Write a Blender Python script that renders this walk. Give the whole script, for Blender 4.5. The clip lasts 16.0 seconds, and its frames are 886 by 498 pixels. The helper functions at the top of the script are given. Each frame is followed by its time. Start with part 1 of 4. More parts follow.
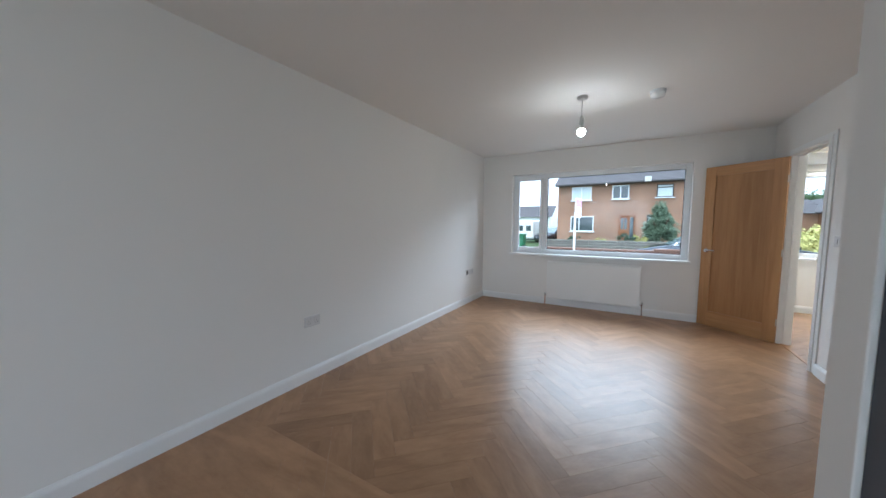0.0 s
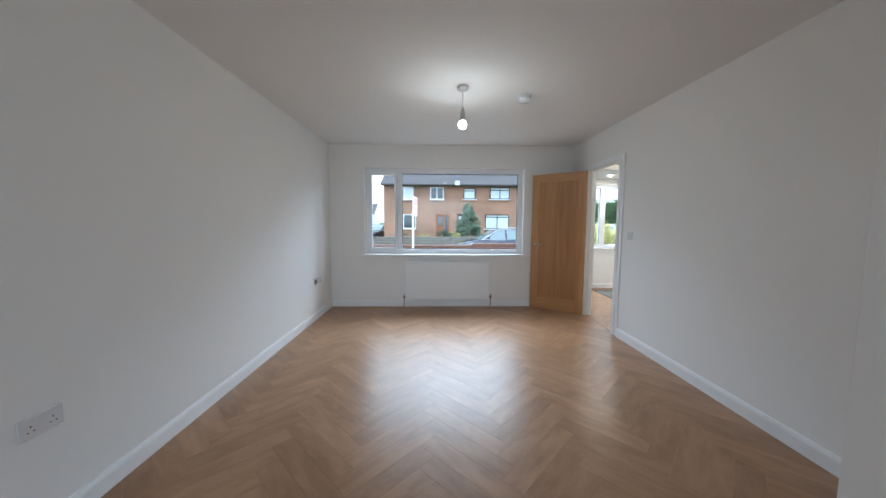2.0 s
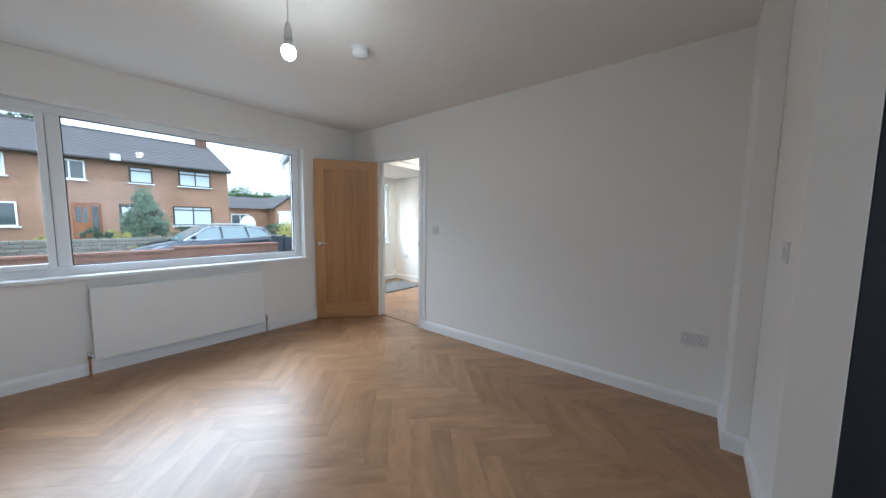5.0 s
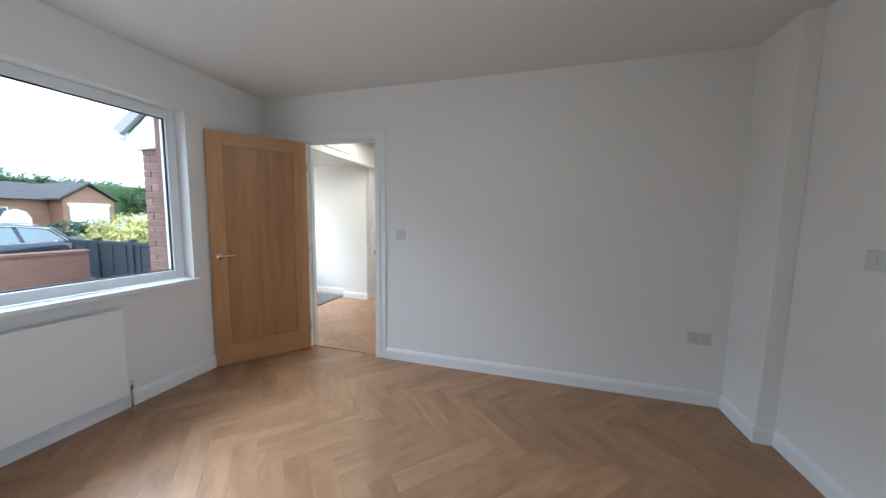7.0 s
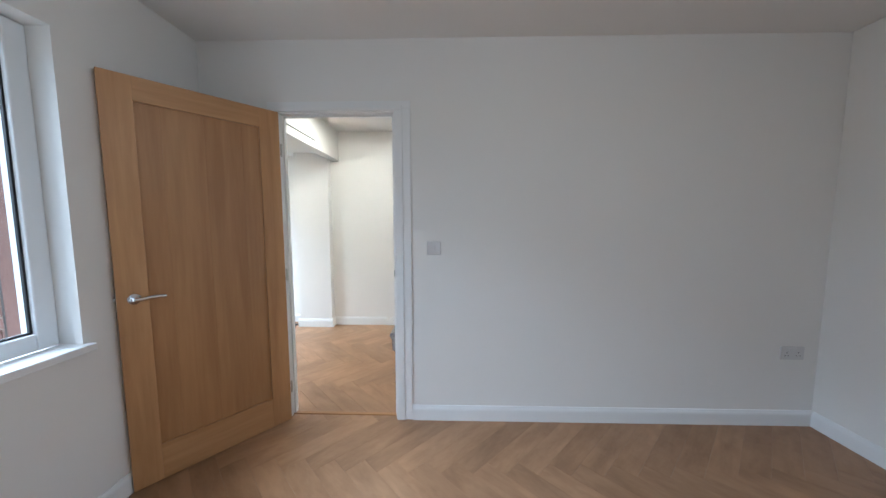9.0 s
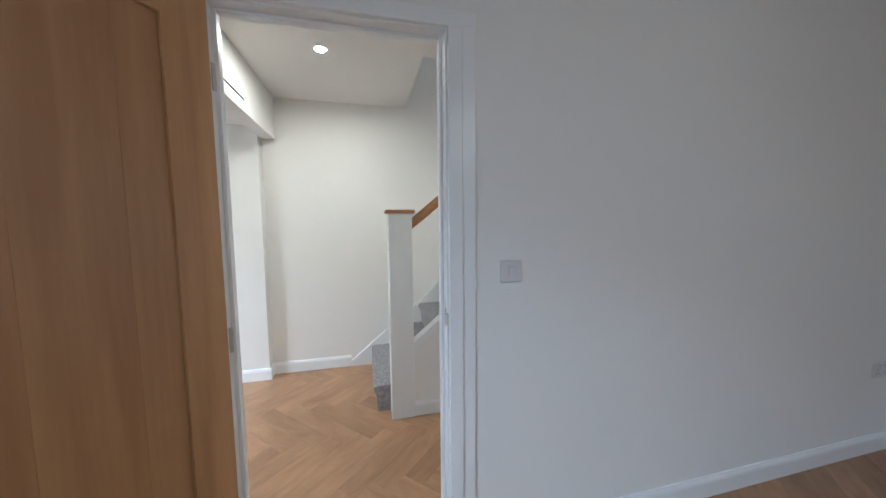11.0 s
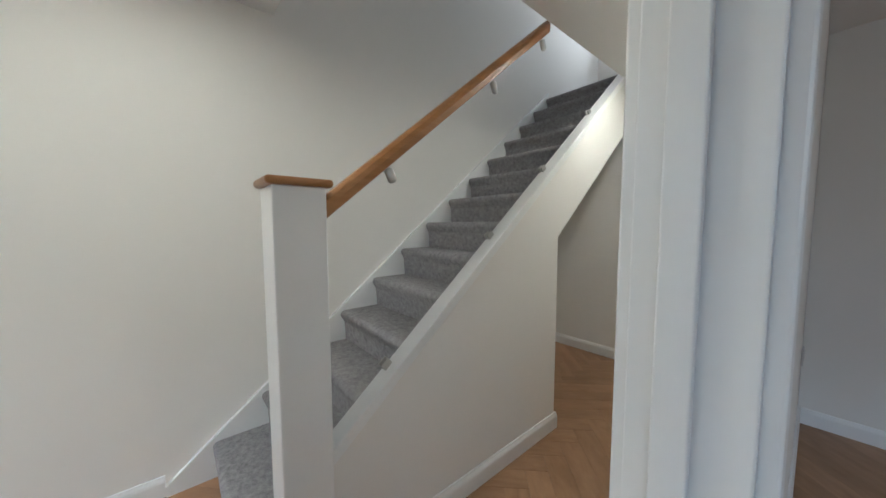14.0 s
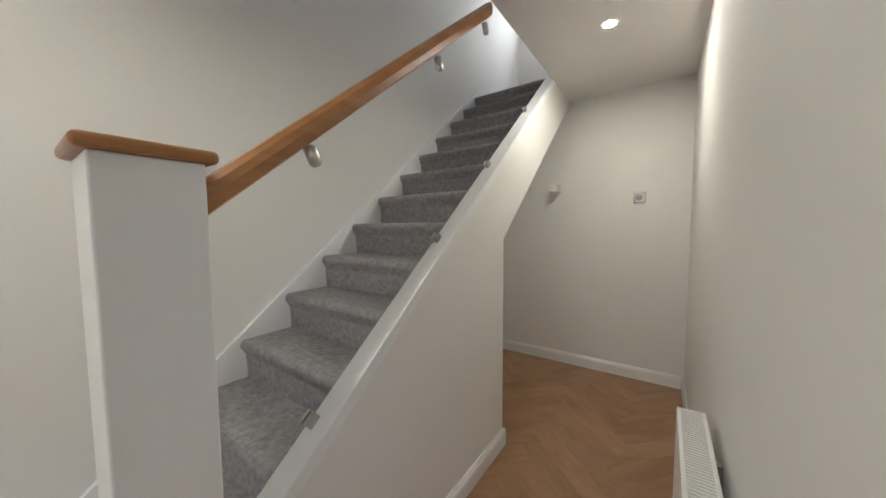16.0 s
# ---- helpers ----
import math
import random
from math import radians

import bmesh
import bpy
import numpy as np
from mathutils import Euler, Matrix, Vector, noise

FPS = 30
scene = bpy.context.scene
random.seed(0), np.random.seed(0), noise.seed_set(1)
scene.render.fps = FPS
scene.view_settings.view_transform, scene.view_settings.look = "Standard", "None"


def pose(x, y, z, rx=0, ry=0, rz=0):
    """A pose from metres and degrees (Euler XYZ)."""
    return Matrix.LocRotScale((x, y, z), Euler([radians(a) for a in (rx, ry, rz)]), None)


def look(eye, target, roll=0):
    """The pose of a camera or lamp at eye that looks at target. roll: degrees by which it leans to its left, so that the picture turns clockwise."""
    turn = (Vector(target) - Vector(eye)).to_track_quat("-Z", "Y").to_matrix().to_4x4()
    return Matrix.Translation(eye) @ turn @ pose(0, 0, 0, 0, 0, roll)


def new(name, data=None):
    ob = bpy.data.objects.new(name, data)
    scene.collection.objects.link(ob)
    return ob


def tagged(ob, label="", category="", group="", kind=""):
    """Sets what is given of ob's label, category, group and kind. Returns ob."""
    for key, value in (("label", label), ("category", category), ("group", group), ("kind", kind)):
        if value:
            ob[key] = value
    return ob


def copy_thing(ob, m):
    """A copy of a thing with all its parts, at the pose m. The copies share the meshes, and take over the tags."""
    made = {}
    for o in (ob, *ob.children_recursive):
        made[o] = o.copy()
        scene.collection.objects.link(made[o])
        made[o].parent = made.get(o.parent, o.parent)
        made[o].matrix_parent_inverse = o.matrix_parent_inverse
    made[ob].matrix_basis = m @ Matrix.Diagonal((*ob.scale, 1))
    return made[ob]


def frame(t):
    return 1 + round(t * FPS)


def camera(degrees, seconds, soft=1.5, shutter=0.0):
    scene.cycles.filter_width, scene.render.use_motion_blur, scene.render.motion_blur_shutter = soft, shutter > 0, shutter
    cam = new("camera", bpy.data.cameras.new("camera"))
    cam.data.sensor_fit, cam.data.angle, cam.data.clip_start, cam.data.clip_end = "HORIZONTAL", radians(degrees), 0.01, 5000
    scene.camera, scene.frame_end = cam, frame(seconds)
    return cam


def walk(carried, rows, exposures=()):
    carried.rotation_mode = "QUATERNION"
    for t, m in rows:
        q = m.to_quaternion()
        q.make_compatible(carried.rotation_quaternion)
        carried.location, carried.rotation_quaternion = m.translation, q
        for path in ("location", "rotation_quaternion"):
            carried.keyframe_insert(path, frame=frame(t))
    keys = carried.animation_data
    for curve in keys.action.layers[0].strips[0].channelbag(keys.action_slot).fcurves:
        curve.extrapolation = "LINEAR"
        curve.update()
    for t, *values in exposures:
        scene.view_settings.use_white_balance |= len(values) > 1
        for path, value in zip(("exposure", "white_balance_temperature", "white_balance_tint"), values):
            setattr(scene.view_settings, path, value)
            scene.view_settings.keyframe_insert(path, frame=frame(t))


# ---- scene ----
cam = camera(109.0, 16.0)

PATH = [
    (0, (0.2, 0.215, 1.279), (-0.804, 1.938, 1.12), 0.2),
    (0.5, (0.057, 0.301, 1.275), (-0.739, 2.129, 1.116), 0.4),
    (1, (-0.116, 0.422, 1.271), (-0.66, 2.34, 1.109), 0.3),
    (1.5, (-0.247, 0.526, 1.274), (-0.521, 2.5, 1.101), 0.4),
    (2, (-0.427, 0.63, 1.288), (-0.378, 2.622, 1.118), 0.3),
    (2.5, (-0.556, 0.723, 1.243), (-0.198, 2.685, 1.094), 0.7),
    (3, (-0.679, 0.891, 1.251), (-0.042, 2.779, 1.087), 0.7),
    (3.5, (-0.753, 1.059, 1.249), (0.159, 2.83, 1.074), 0.8),
    (4, (-0.838, 1.249, 1.257), (0.317, 2.874, 1.089), 0.8),
    (4.5, (-0.946, 1.442, 1.263), (0.418, 2.896, 1.101), 0.7),
    (5, (-1.024, 1.688, 1.262), (0.527, 2.937, 1.082), 0.7),
    (7.5, (-0.859, 3.092, 1.314), (1.089, 3.504, 1.125), 0.7),
    (8, (-0.71, 3.355, 1.321), (1.261, 3.644, 1.135), 0.4),
    (8.5, (-0.556, 3.595, 1.33), (1.428, 3.77, 1.144), 0.0),
    (9, (-0.361, 3.834, 1.326), (1.63, 3.884, 1.146), -0.0),
    (11.5, (0.772, 4.539, 1.336), (2.671, 3.935, 1.171), -0.5),
    (12, (0.99, 4.572, 1.328), (2.842, 3.834, 1.166), -0.4),
    (12.5, (1.177, 4.591, 1.332), (2.976, 3.731, 1.185), -0.4),
    (13, (1.344, 4.582, 1.307), (3.065, 3.575, 1.161), -0.2),
    (13.5, (1.493, 4.565, 1.29), (3.119, 3.411, 1.137), -0.1),
    (14, (1.621, 4.544, 1.28), (3.146, 3.258, 1.133), -0.1),
    (14.5, (1.705, 4.511, 1.276), (3.152, 3.138, 1.134), -0.4),
    (15, (1.796, 4.478, 1.273), (3.14, 3.003, 1.138), -0.4),
    (15.5, (1.855, 4.437, 1.272), (3.099, 2.876, 1.141), -0.3),
    (16, (1.893, 4.421, 1.273), (3.043, 2.789, 1.142), -0.4),
]
EXPOSURES = [(0, 1.5, 5300, 4), (5, 1.5, 5300, 4), (9, 1.62, 5150, 4), (11.5, 1.32, 5050, 4), (13.5, 1.02, 5150, 3), (16, 1.08, 5550, 7)]
walk(cam, [(t, look(eye, target, roll)) for t, eye, target, roll in PATH], EXPOSURES)

# ---------------------------------------------------------------- world and sun
world = bpy.data.worlds.new("sky")
scene.world = world
world.use_nodes = True
wn, wl = world.node_tree.nodes, world.node_tree.links
sky = wn.new("ShaderNodeTexSky")
sky.sky_type, sky.sun_disc = "NISHITA", False
sky.sun_elevation, sky.sun_rotation, sky.dust_density = radians(50), radians(200), 4.0
cloud = wn.new("ShaderNodeMixRGB")          # overcast: an even grey-white veil over the clear sky
cloud.inputs[0].default_value = 0.82
cloud.inputs[2].default_value = (8.2, 8.6, 9.2, 1)
wl.new(sky.outputs[0], cloud.inputs[1])
wl.new(cloud.outputs[0], wn["Background"].inputs[0])
wn["Background"].inputs[1].default_value = 0.115

sun = new("sun", bpy.data.lights.new("sun", "SUN"))
sun.data.energy, sun.data.angle, sun.data.color = 0.5, radians(20), (1.0, 0.97, 0.92)
sun.matrix_world = look((-6, 14, 20), (0, 22, 0))


BACK_Y = -3.0


def fill_light(x, y, z, w, h, power, tilt, color=(0.92, 0.96, 1.0)):
    """An added area lamp that stands in for light from outside; a width below nought turns it towards +y."""
    ob = new("fill_light", bpy.data.lights.new("fill_light", "AREA"))
    way = -1 if w > 0 else 1
    ob.data.shape, ob.data.size, ob.data.size_y = "RECTANGLE", abs(w), h
    ob.data.energy, ob.data.color = power, color
    ob.matrix_world = look((x, y, z), (x, y + way, z - tilt))


# added lamps above the sight lines, brighter than the sky, lift lounge and porch
fill_light(-0.3, 11.0, 6.2, 8.6, 4.2, 700, 0.75)
fill_light(2.8, 7.6, 3.0, 1.8, 0.7, 52, 0.7)
fill_light(0.0, BACK_Y - 0.05, 1.2, -2.3, 2.0, 10, 0.0)       # glazed back of the room behind the opening
fill_light(2.92, 0.25, 4.0, -0.44, 1.0, 6.5, -0.3, (1.0, 0.92, 0.82))   # added warm lamp in an unseen opening, brightens the upper stairs

# ---------------------------------------------------------------- materials


def material(name, color, rough=0.5, metal=0.0, vary=0.08, scale=3.0, fine=60.0, bump=0.1, stretch=(1, 1, 1), spec=0.5,
             rand=0.0, coat=0.0, second=None, dist=0.002):
    """A surface with a coarse and a fine variation of its colour, a fine relief and, where asked, a shift from piece to piece."""
    m = bpy.data.materials.new(name)
    m.use_nodes = True
    n, l = m.node_tree.nodes, m.node_tree.links
    b = n["Principled BSDF"]
    b.inputs["Roughness"].default_value, b.inputs["Metallic"].default_value = rough, metal
    b.inputs["Specular IOR Level"].default_value, b.inputs["Coat Weight"].default_value = spec, coat
    tc, mp = n.new("ShaderNodeTexCoord"), n.new("ShaderNodeMapping")
    mp.inputs["Scale"].default_value = stretch
    if rand:
        info, shift = n.new("ShaderNodeObjectInfo"), n.new("ShaderNodeVectorMath")
        shift.operation = "MULTIPLY_ADD"
        l.new(info.outputs["Random"], shift.inputs[0])
        shift.inputs[1].default_value = (37, 91, 53)
        l.new(tc.outputs["Object"], shift.inputs[2])
        l.new(shift.outputs[0], mp.inputs["Vector"])
    else:
        l.new(tc.outputs["Object"], mp.inputs["Vector"])
    big, small = n.new("ShaderNodeTexNoise"), n.new("ShaderNodeTexNoise")
    big.inputs["Scale"].default_value, big.inputs["Detail"].default_value = scale, 4
    small.inputs["Scale"].default_value, small.inputs["Detail"].default_value = fine, 5
    for t in (big, small):
        l.new(mp.outputs[0], t.inputs["Vector"])
    add = n.new("ShaderNodeMath")
    add.operation = "ADD"
    l.new(big.outputs["Fac"], add.inputs[0])
    l.new(small.outputs["Fac"], add.inputs[1])
    ramp = n.new("ShaderNodeMapRange")
    ramp.inputs[1].default_value, ramp.inputs[2].default_value = 0.6, 1.4
    l.new(add.outputs[0], ramp.inputs[0])
    mix = n.new("ShaderNodeMixRGB")
    lo = second or [c * (1 - vary) for c in color]
    hi = color if second else [min(1, c * (1 + vary)) for c in color]
    mix.inputs[1].default_value, mix.inputs[2].default_value = (*lo, 1), (*hi, 1)
    l.new(ramp.outputs[0], mix.inputs[0])
    last = mix
    if rand:
        hsv, rng = n.new("ShaderNodeHueSaturation"), n.new("ShaderNodeMapRange")
        rng.inputs[3].default_value, rng.inputs[4].default_value = 1 - rand, 1 + rand
        l.new(info.outputs["Random"], rng.inputs[0])
        l.new(rng.outputs[0], hsv.inputs["Value"])
        l.new(mix.outputs[0], hsv.inputs["Color"])
        last = hsv
    l.new(last.outputs[0], b.inputs["Base Color"])
    if bump:
        bp = n.new("ShaderNodeBump")
        bp.inputs["Strength"].default_value, bp.inputs["Distance"].default_value = bump, dist
        l.new(small.outputs["Fac"], bp.inputs["Height"])
        l.new(bp.outputs[0], b.inputs["Normal"])
    return m


def glowing(name, color, strength):
    m = bpy.data.materials.new(name)
    m.use_nodes = True
    b = m.node_tree.nodes["Principled BSDF"]
    b.inputs["Base Color"].default_value = (0.9, 0.9, 0.9, 1)
    b.inputs["Emission Color"].default_value, b.inputs["Emission Strength"].default_value = (*color, 1), strength
    return m


def pane_glass(name):
    m = bpy.data.materials.new(name)
    m.use_nodes = True
    n, l = m.node_tree.nodes, m.node_tree.links
    n.remove(n["Principled BSDF"])
    clear, gloss, lw, pw, mix = (n.new("ShaderNode" + k) for k in ("BsdfTransparent", "BsdfGlossy", "LayerWeight", "Math", "MixShader"))
    clear.inputs[0].default_value = (0.97, 0.985, 0.98, 1)
    gloss.inputs["Roughness"].default_value, gloss.inputs[0].default_value = 0.01, (0.8, 0.8, 0.8, 1)
    fr = n.new("ShaderNodeMath")
    pw.operation, fr.operation = "POWER", "MULTIPLY_ADD"
    pw.inputs[1].default_value, fr.inputs[1].default_value, fr.inputs[2].default_value = 5, 0.7, 0.012
    l.new(lw.outputs["Facing"], pw.inputs[0])
    l.new(pw.outputs[0], fr.inputs[0])
    for a, b in ((fr, 0), (clear, 1), (gloss, 2)):
        l.new(a.outputs[0], mix.inputs[b])
    l.new(mix.outputs[0], n["Material Output"].inputs[0])
    return m


def brick_surface(name, c1, c2, mortar, across, mscale=1.0):
    """Brickwork too far off to build brick by brick; across: the axes that run along and up the wall."""
    m = bpy.data.materials.new(name)
    m.use_nodes = True
    n, l = m.node_tree.nodes, m.node_tree.links
    b = n["Principled BSDF"]
    b.inputs["Roughness"].default_value = 0.9
    tc, sep, com = n.new("ShaderNodeTexCoord"), n.new("ShaderNodeSeparateXYZ"), n.new("ShaderNodeCombineXYZ")
    l.new(tc.outputs["Object"], sep.inputs[0])
    for k, a in enumerate(across):
        l.new(sep.outputs["xyz".index(a)], com.inputs[k])
    br, ns, mx = n.new("ShaderNodeTexBrick"), n.new("ShaderNodeTexNoise"), n.new("ShaderNodeMixRGB")
    br.inputs["Color1"].default_value, br.inputs["Color2"].default_value = (*c1, 1), (*c2, 1)
    br.inputs["Mortar"].default_value = (*mortar, 1)
    br.inputs["Scale"].default_value, br.inputs["Mortar Size"].default_value = 1.0, 0.01 * mscale
    br.inputs["Brick Width"].default_value, br.inputs["Row Height"].default_value = 0.225, 0.075
    l.new(com.outputs[0], br.inputs["Vector"])
    ns.inputs["Scale"].default_value = 0.7
    l.new(tc.outputs["Object"], ns.inputs["Vector"])
    mx.blend_type = "OVERLAY"
    mx.inputs[0].default_value = 0.35
    l.new(br.outputs["Color"], mx.inputs[1])
    l.new(ns.outputs["Fac"], mx.inputs[2])
    l.new(mx.outputs[0], b.inputs["Base Color"])
    bp = n.new("ShaderNodeBump")
    bp.inputs["Distance"].default_value = 0.01
    bp.invert = True
    l.new(br.outputs["Fac"], bp.inputs["Height"])
    l.new(bp.outputs[0], b.inputs["Normal"])
    return m


def wood(name, dark, light, rough, grain, rand=0.0, bump=0.12, along="x", spec=0.5, ripple=0.0, run=0.5, across=7):
    """Timber whose grain runs along one axis of the piece: broad wandering figure, streaks and fine pores; ripple: slow waves of the face."""
    m = bpy.data.materials.new(name)
    m.use_nodes = True
    n, l = m.node_tree.nodes, m.node_tree.links
    b = n["Principled BSDF"]
    b.inputs["Roughness"].default_value, b.inputs["Specular IOR Level"].default_value = rough, spec
    tc, info, shift, mp = (n.new("ShaderNode" + k) for k in ("TexCoord", "ObjectInfo", "VectorMath", "Mapping"))
    shift.operation = "MULTIPLY_ADD"
    shift.inputs[1].default_value = (37, 91, 53)
    mp.inputs["Scale"].default_value = {"x": (run, across, across), "y": (across, run, across), "z": (across, across, run)}[along]
    l.new(info.outputs["Random"], shift.inputs[0])
    l.new(tc.outputs["Object"], shift.inputs[2])
    l.new(shift.outputs[0], mp.inputs["Vector"])
    layers = []
    for scale, detail, bend in ((grain, 3, 0.9), (grain * 3.2, 4, 0.35), (grain * 14, 3, 0.0)):
        t = n.new("ShaderNodeTexNoise")
        t.inputs["Scale"].default_value, t.inputs["Detail"].default_value, t.inputs["Distortion"].default_value = scale, detail, bend
        l.new(mp.outputs[0], t.inputs["Vector"])
        layers.append(t)
    total = None
    for t, share in zip(layers, (0.55, 0.33, 0.12)):
        k = n.new("ShaderNodeMath")
        k.operation = "MULTIPLY_ADD"
        k.inputs[1].default_value, k.inputs[2].default_value = share, 0
        l.new(t.outputs["Fac"], k.inputs[0])
        if total:
            l.new(total.outputs[0], k.inputs[2])
        total = k
    ramp, mix, hsv, rng = (n.new("ShaderNode" + k) for k in ("MapRange", "MixRGB", "HueSaturation", "MapRange"))
    ramp.inputs[1].default_value, ramp.inputs[2].default_value = 0.36, 0.64
    l.new(total.outputs[0], ramp.inputs[0])
    mix.inputs[1].default_value, mix.inputs[2].default_value = (*dark, 1), (*light, 1)
    l.new(ramp.outputs[0], mix.inputs[0])
    rng.inputs[3].default_value, rng.inputs[4].default_value = 1 - rand, 1 + rand
    l.new(info.outputs["Random"], rng.inputs[0])
    l.new(rng.outputs[0], hsv.inputs["Value"])
    l.new(mix.outputs[0], hsv.inputs["Color"])
    l.new(hsv.outputs[0], b.inputs["Base Color"])
    bp = n.new("ShaderNodeBump")
    bp.inputs["Strength"].default_value, bp.inputs["Distance"].default_value = bump, 0.0006
    l.new(layers[1].outputs["Fac"], bp.inputs["Height"])
    if ripple:
        wave, slow = n.new("ShaderNodeTexNoise"), n.new("ShaderNodeBump")
        wave.inputs["Scale"].default_value, wave.inputs["Detail"].default_value = 9, 3
        l.new(shift.outputs[0], wave.inputs["Vector"])
        slow.inputs["Strength"].default_value, slow.inputs["Distance"].default_value = ripple, 0.01
        l.new(wave.outputs["Fac"], slow.inputs["Height"])
        l.new(slow.outputs[0], bp.inputs["Normal"])
    l.new(bp.outputs[0], b.inputs["Normal"])
    return m


paint = material("wall_paint", (0.815, 0.795, 0.768), 0.75, vary=0.012, scale=1.2, fine=220, bump=0.06, spec=0.25, dist=0.0006)
ceil_paint = material("ceiling_paint", (0.81, 0.79, 0.765), 0.85, vary=0.015, scale=1.0, fine=180, bump=0.08, spec=0.2, dist=0.0006)
gloss_white = material("white_gloss_paint", (0.83, 0.83, 0.83), 0.28, vary=0.01, scale=2, fine=90, bump=0.03, dist=0.0004)
upvc = material("white_upvc", (0.83, 0.845, 0.86), 0.25, vary=0.008, scale=3, fine=50, bump=0.01)
enamel = material("radiator_enamel", (0.82, 0.82, 0.81), 0.3, vary=0.008, scale=4, fine=120, bump=0.02, dist=0.0004)
plastic = material("white_plastic", (0.66, 0.645, 0.64), 0.35, vary=0.01, scale=8, fine=150, bump=0.02, dist=0.0003)
dark_hole = material("dark_slot", (0.03, 0.03, 0.03), 0.8, vary=0.1, bump=0)
chrome = material("chrome", (0.72, 0.72, 0.73), 0.15, 1.0, vary=0.03, bump=0.01)
satin_steel = material("satin_steel", (0.55, 0.54, 0.52), 0.32, 1.0, vary=0.04, bump=0.03)
copper = material("copper_pipe", (0.55, 0.28, 0.16), 0.3, 1.0, vary=0.08, bump=0.02)
oak_door = wood("oak_veneer", (0.39, 0.20, 0.078), (0.52, 0.29, 0.125), 0.42, 1.7, 0.05, along="z")
oak_panel = wood("oak_panel_veneer", (0.34, 0.165, 0.062), (0.46, 0.25, 0.104), 0.40, 1.1, 0.06, along="z")
oak_rail = wood("oak_cross_grain", (0.39, 0.20, 0.078), (0.52, 0.29, 0.125), 0.42, 1.7, 0.05, along="x")
oak_hand = wood("oak_handrail", (0.30, 0.135, 0.045), (0.42, 0.21, 0.08), 0.28, 2.2, along="y")
plank_mat = wood("oak_herringbone_plank", (0.272, 0.152, 0.080), (0.40, 0.236, 0.130), 0.33, 1.5, 0.11, 0.06, spec=0.33, ripple=0.3, run=1.3, across=4.2)
subfloor = material("floor_joint", (0.27, 0.155, 0.082), 0.7, vary=0.1, bump=0.05)
carpet = material("grey_carpet", (0.52, 0.50, 0.505), 0.97, scale=42, fine=260, second=(0.21, 0.202, 0.206), bump=1.0, spec=0.1, dist=0.008)
mat_grey = material("door_mat", (0.27, 0.26, 0.25), 0.97, scale=20, fine=300, second=(0.14, 0.14, 0.14), bump=0.9, spec=0.1, dist=0.008)
rubber = material("black_rubber", (0.02, 0.02, 0.022), 0.7, vary=0.15, bump=0.05)
navy = material("navy_paint", (0.018, 0.026, 0.042), 0.45, vary=0.1, scale=2, fine=60, bump=0.05)
fence_paint = material("dark_fence_paint", (0.021, 0.026, 0.034), 0.6, vary=0.2, scale=2, fine=40, bump=0.15)
glass = pane_glass("window_glass")
bulb_glow = glowing("lamp_glow", (1.0, 0.93, 0.82), 75)
spot_glow = glowing("downlight_glow", (1.0, 0.87, 0.66), 560)
red_brick = material("red_brick", (0.215, 0.112, 0.085), 0.92, scale=9, fine=90, second=(0.13, 0.07, 0.056), rand=0.2, bump=0.5, dist=0.004)
mortar = material("mortar", (0.36, 0.28, 0.24), 0.95, vary=0.15, scale=6, fine=120, bump=0.4)
house_brick = brick_surface("orange_brick", (0.42, 0.215, 0.125), (0.34, 0.165, 0.10), (0.40, 0.31, 0.24), "xz")
side_brick = brick_surface("orange_brick_side", (0.42, 0.215, 0.125), (0.34, 0.165, 0.10), (0.40, 0.31, 0.24), "yz")
garden_brick = brick_surface("garden_brick", (0.17, 0.084, 0.058), (0.135, 0.066, 0.047), (0.16, 0.10, 0.078), "xz")
tile_roof = material("brown_roof_tile", (0.13, 0.117, 0.12), 0.85, scale=2, fine=25, second=(0.095, 0.087, 0.09), bump=0.4, dist=0.01)
asphalt = material("asphalt", (0.055, 0.056, 0.06), 0.9, vary=0.25, scale=0.7, fine=90, bump=0.5, dist=0.006)
gravel_mat = material("pale_gravel", (0.31, 0.285, 0.25), 0.95, scale=9, fine=24, second=(0.09, 0.085, 0.08), bump=1.0, dist=0.03)
pave = material("pavement_concrete", (0.25, 0.245, 0.235), 0.9, vary=0.15, scale=1.5, fine=60, bump=0.3)
grass_mat = material("lawn", (0.09, 0.14, 0.04), 0.95, scale=1.5, fine=60, second=(0.05, 0.085, 0.025), bump=0.8, dist=0.03)
stone = material("grey_stone", (0.19, 0.18, 0.15), 0.92, scale=5, fine=60, second=(0.085, 0.082, 0.072), rand=0.3, bump=0.6, dist=0.012)
leaf_green = material("dark_green_leaf", (0.055, 0.10, 0.045), 0.6, scale=2, fine=15, second=(0.025, 0.05, 0.025), bump=0)
hedge_leaf = material("clipped_hedge_leaf", (0.10, 0.165, 0.055), 0.65, scale=0.6, fine=6, second=(0.045, 0.08, 0.03), bump=0)
leaf_blue = material("conifer_needles", (0.15, 0.21, 0.12), 0.65, scale=2, fine=15, second=(0.07, 0.11, 0.07), bump=0)
leaf_yellow = material("golden_leaf", (0.52, 0.45, 0.13), 0.6, scale=2.5, fine=15, second=(0.19, 0.21, 0.05), bump=0)
bark = material("bark", (0.11, 0.075, 0.05), 0.95, vary=0.3, scale=6, fine=40, bump=0.7, dist=0.01)
navy_car = material("dark_blue_car_paint", (0.022, 0.03, 0.05), 0.22, 0.3, vary=0.03, coat=0.9, bump=0)
white_car = material("white_car_paint", (0.75, 0.76, 0.77), 0.25, vary=0.02, coat=0.6, bump=0)
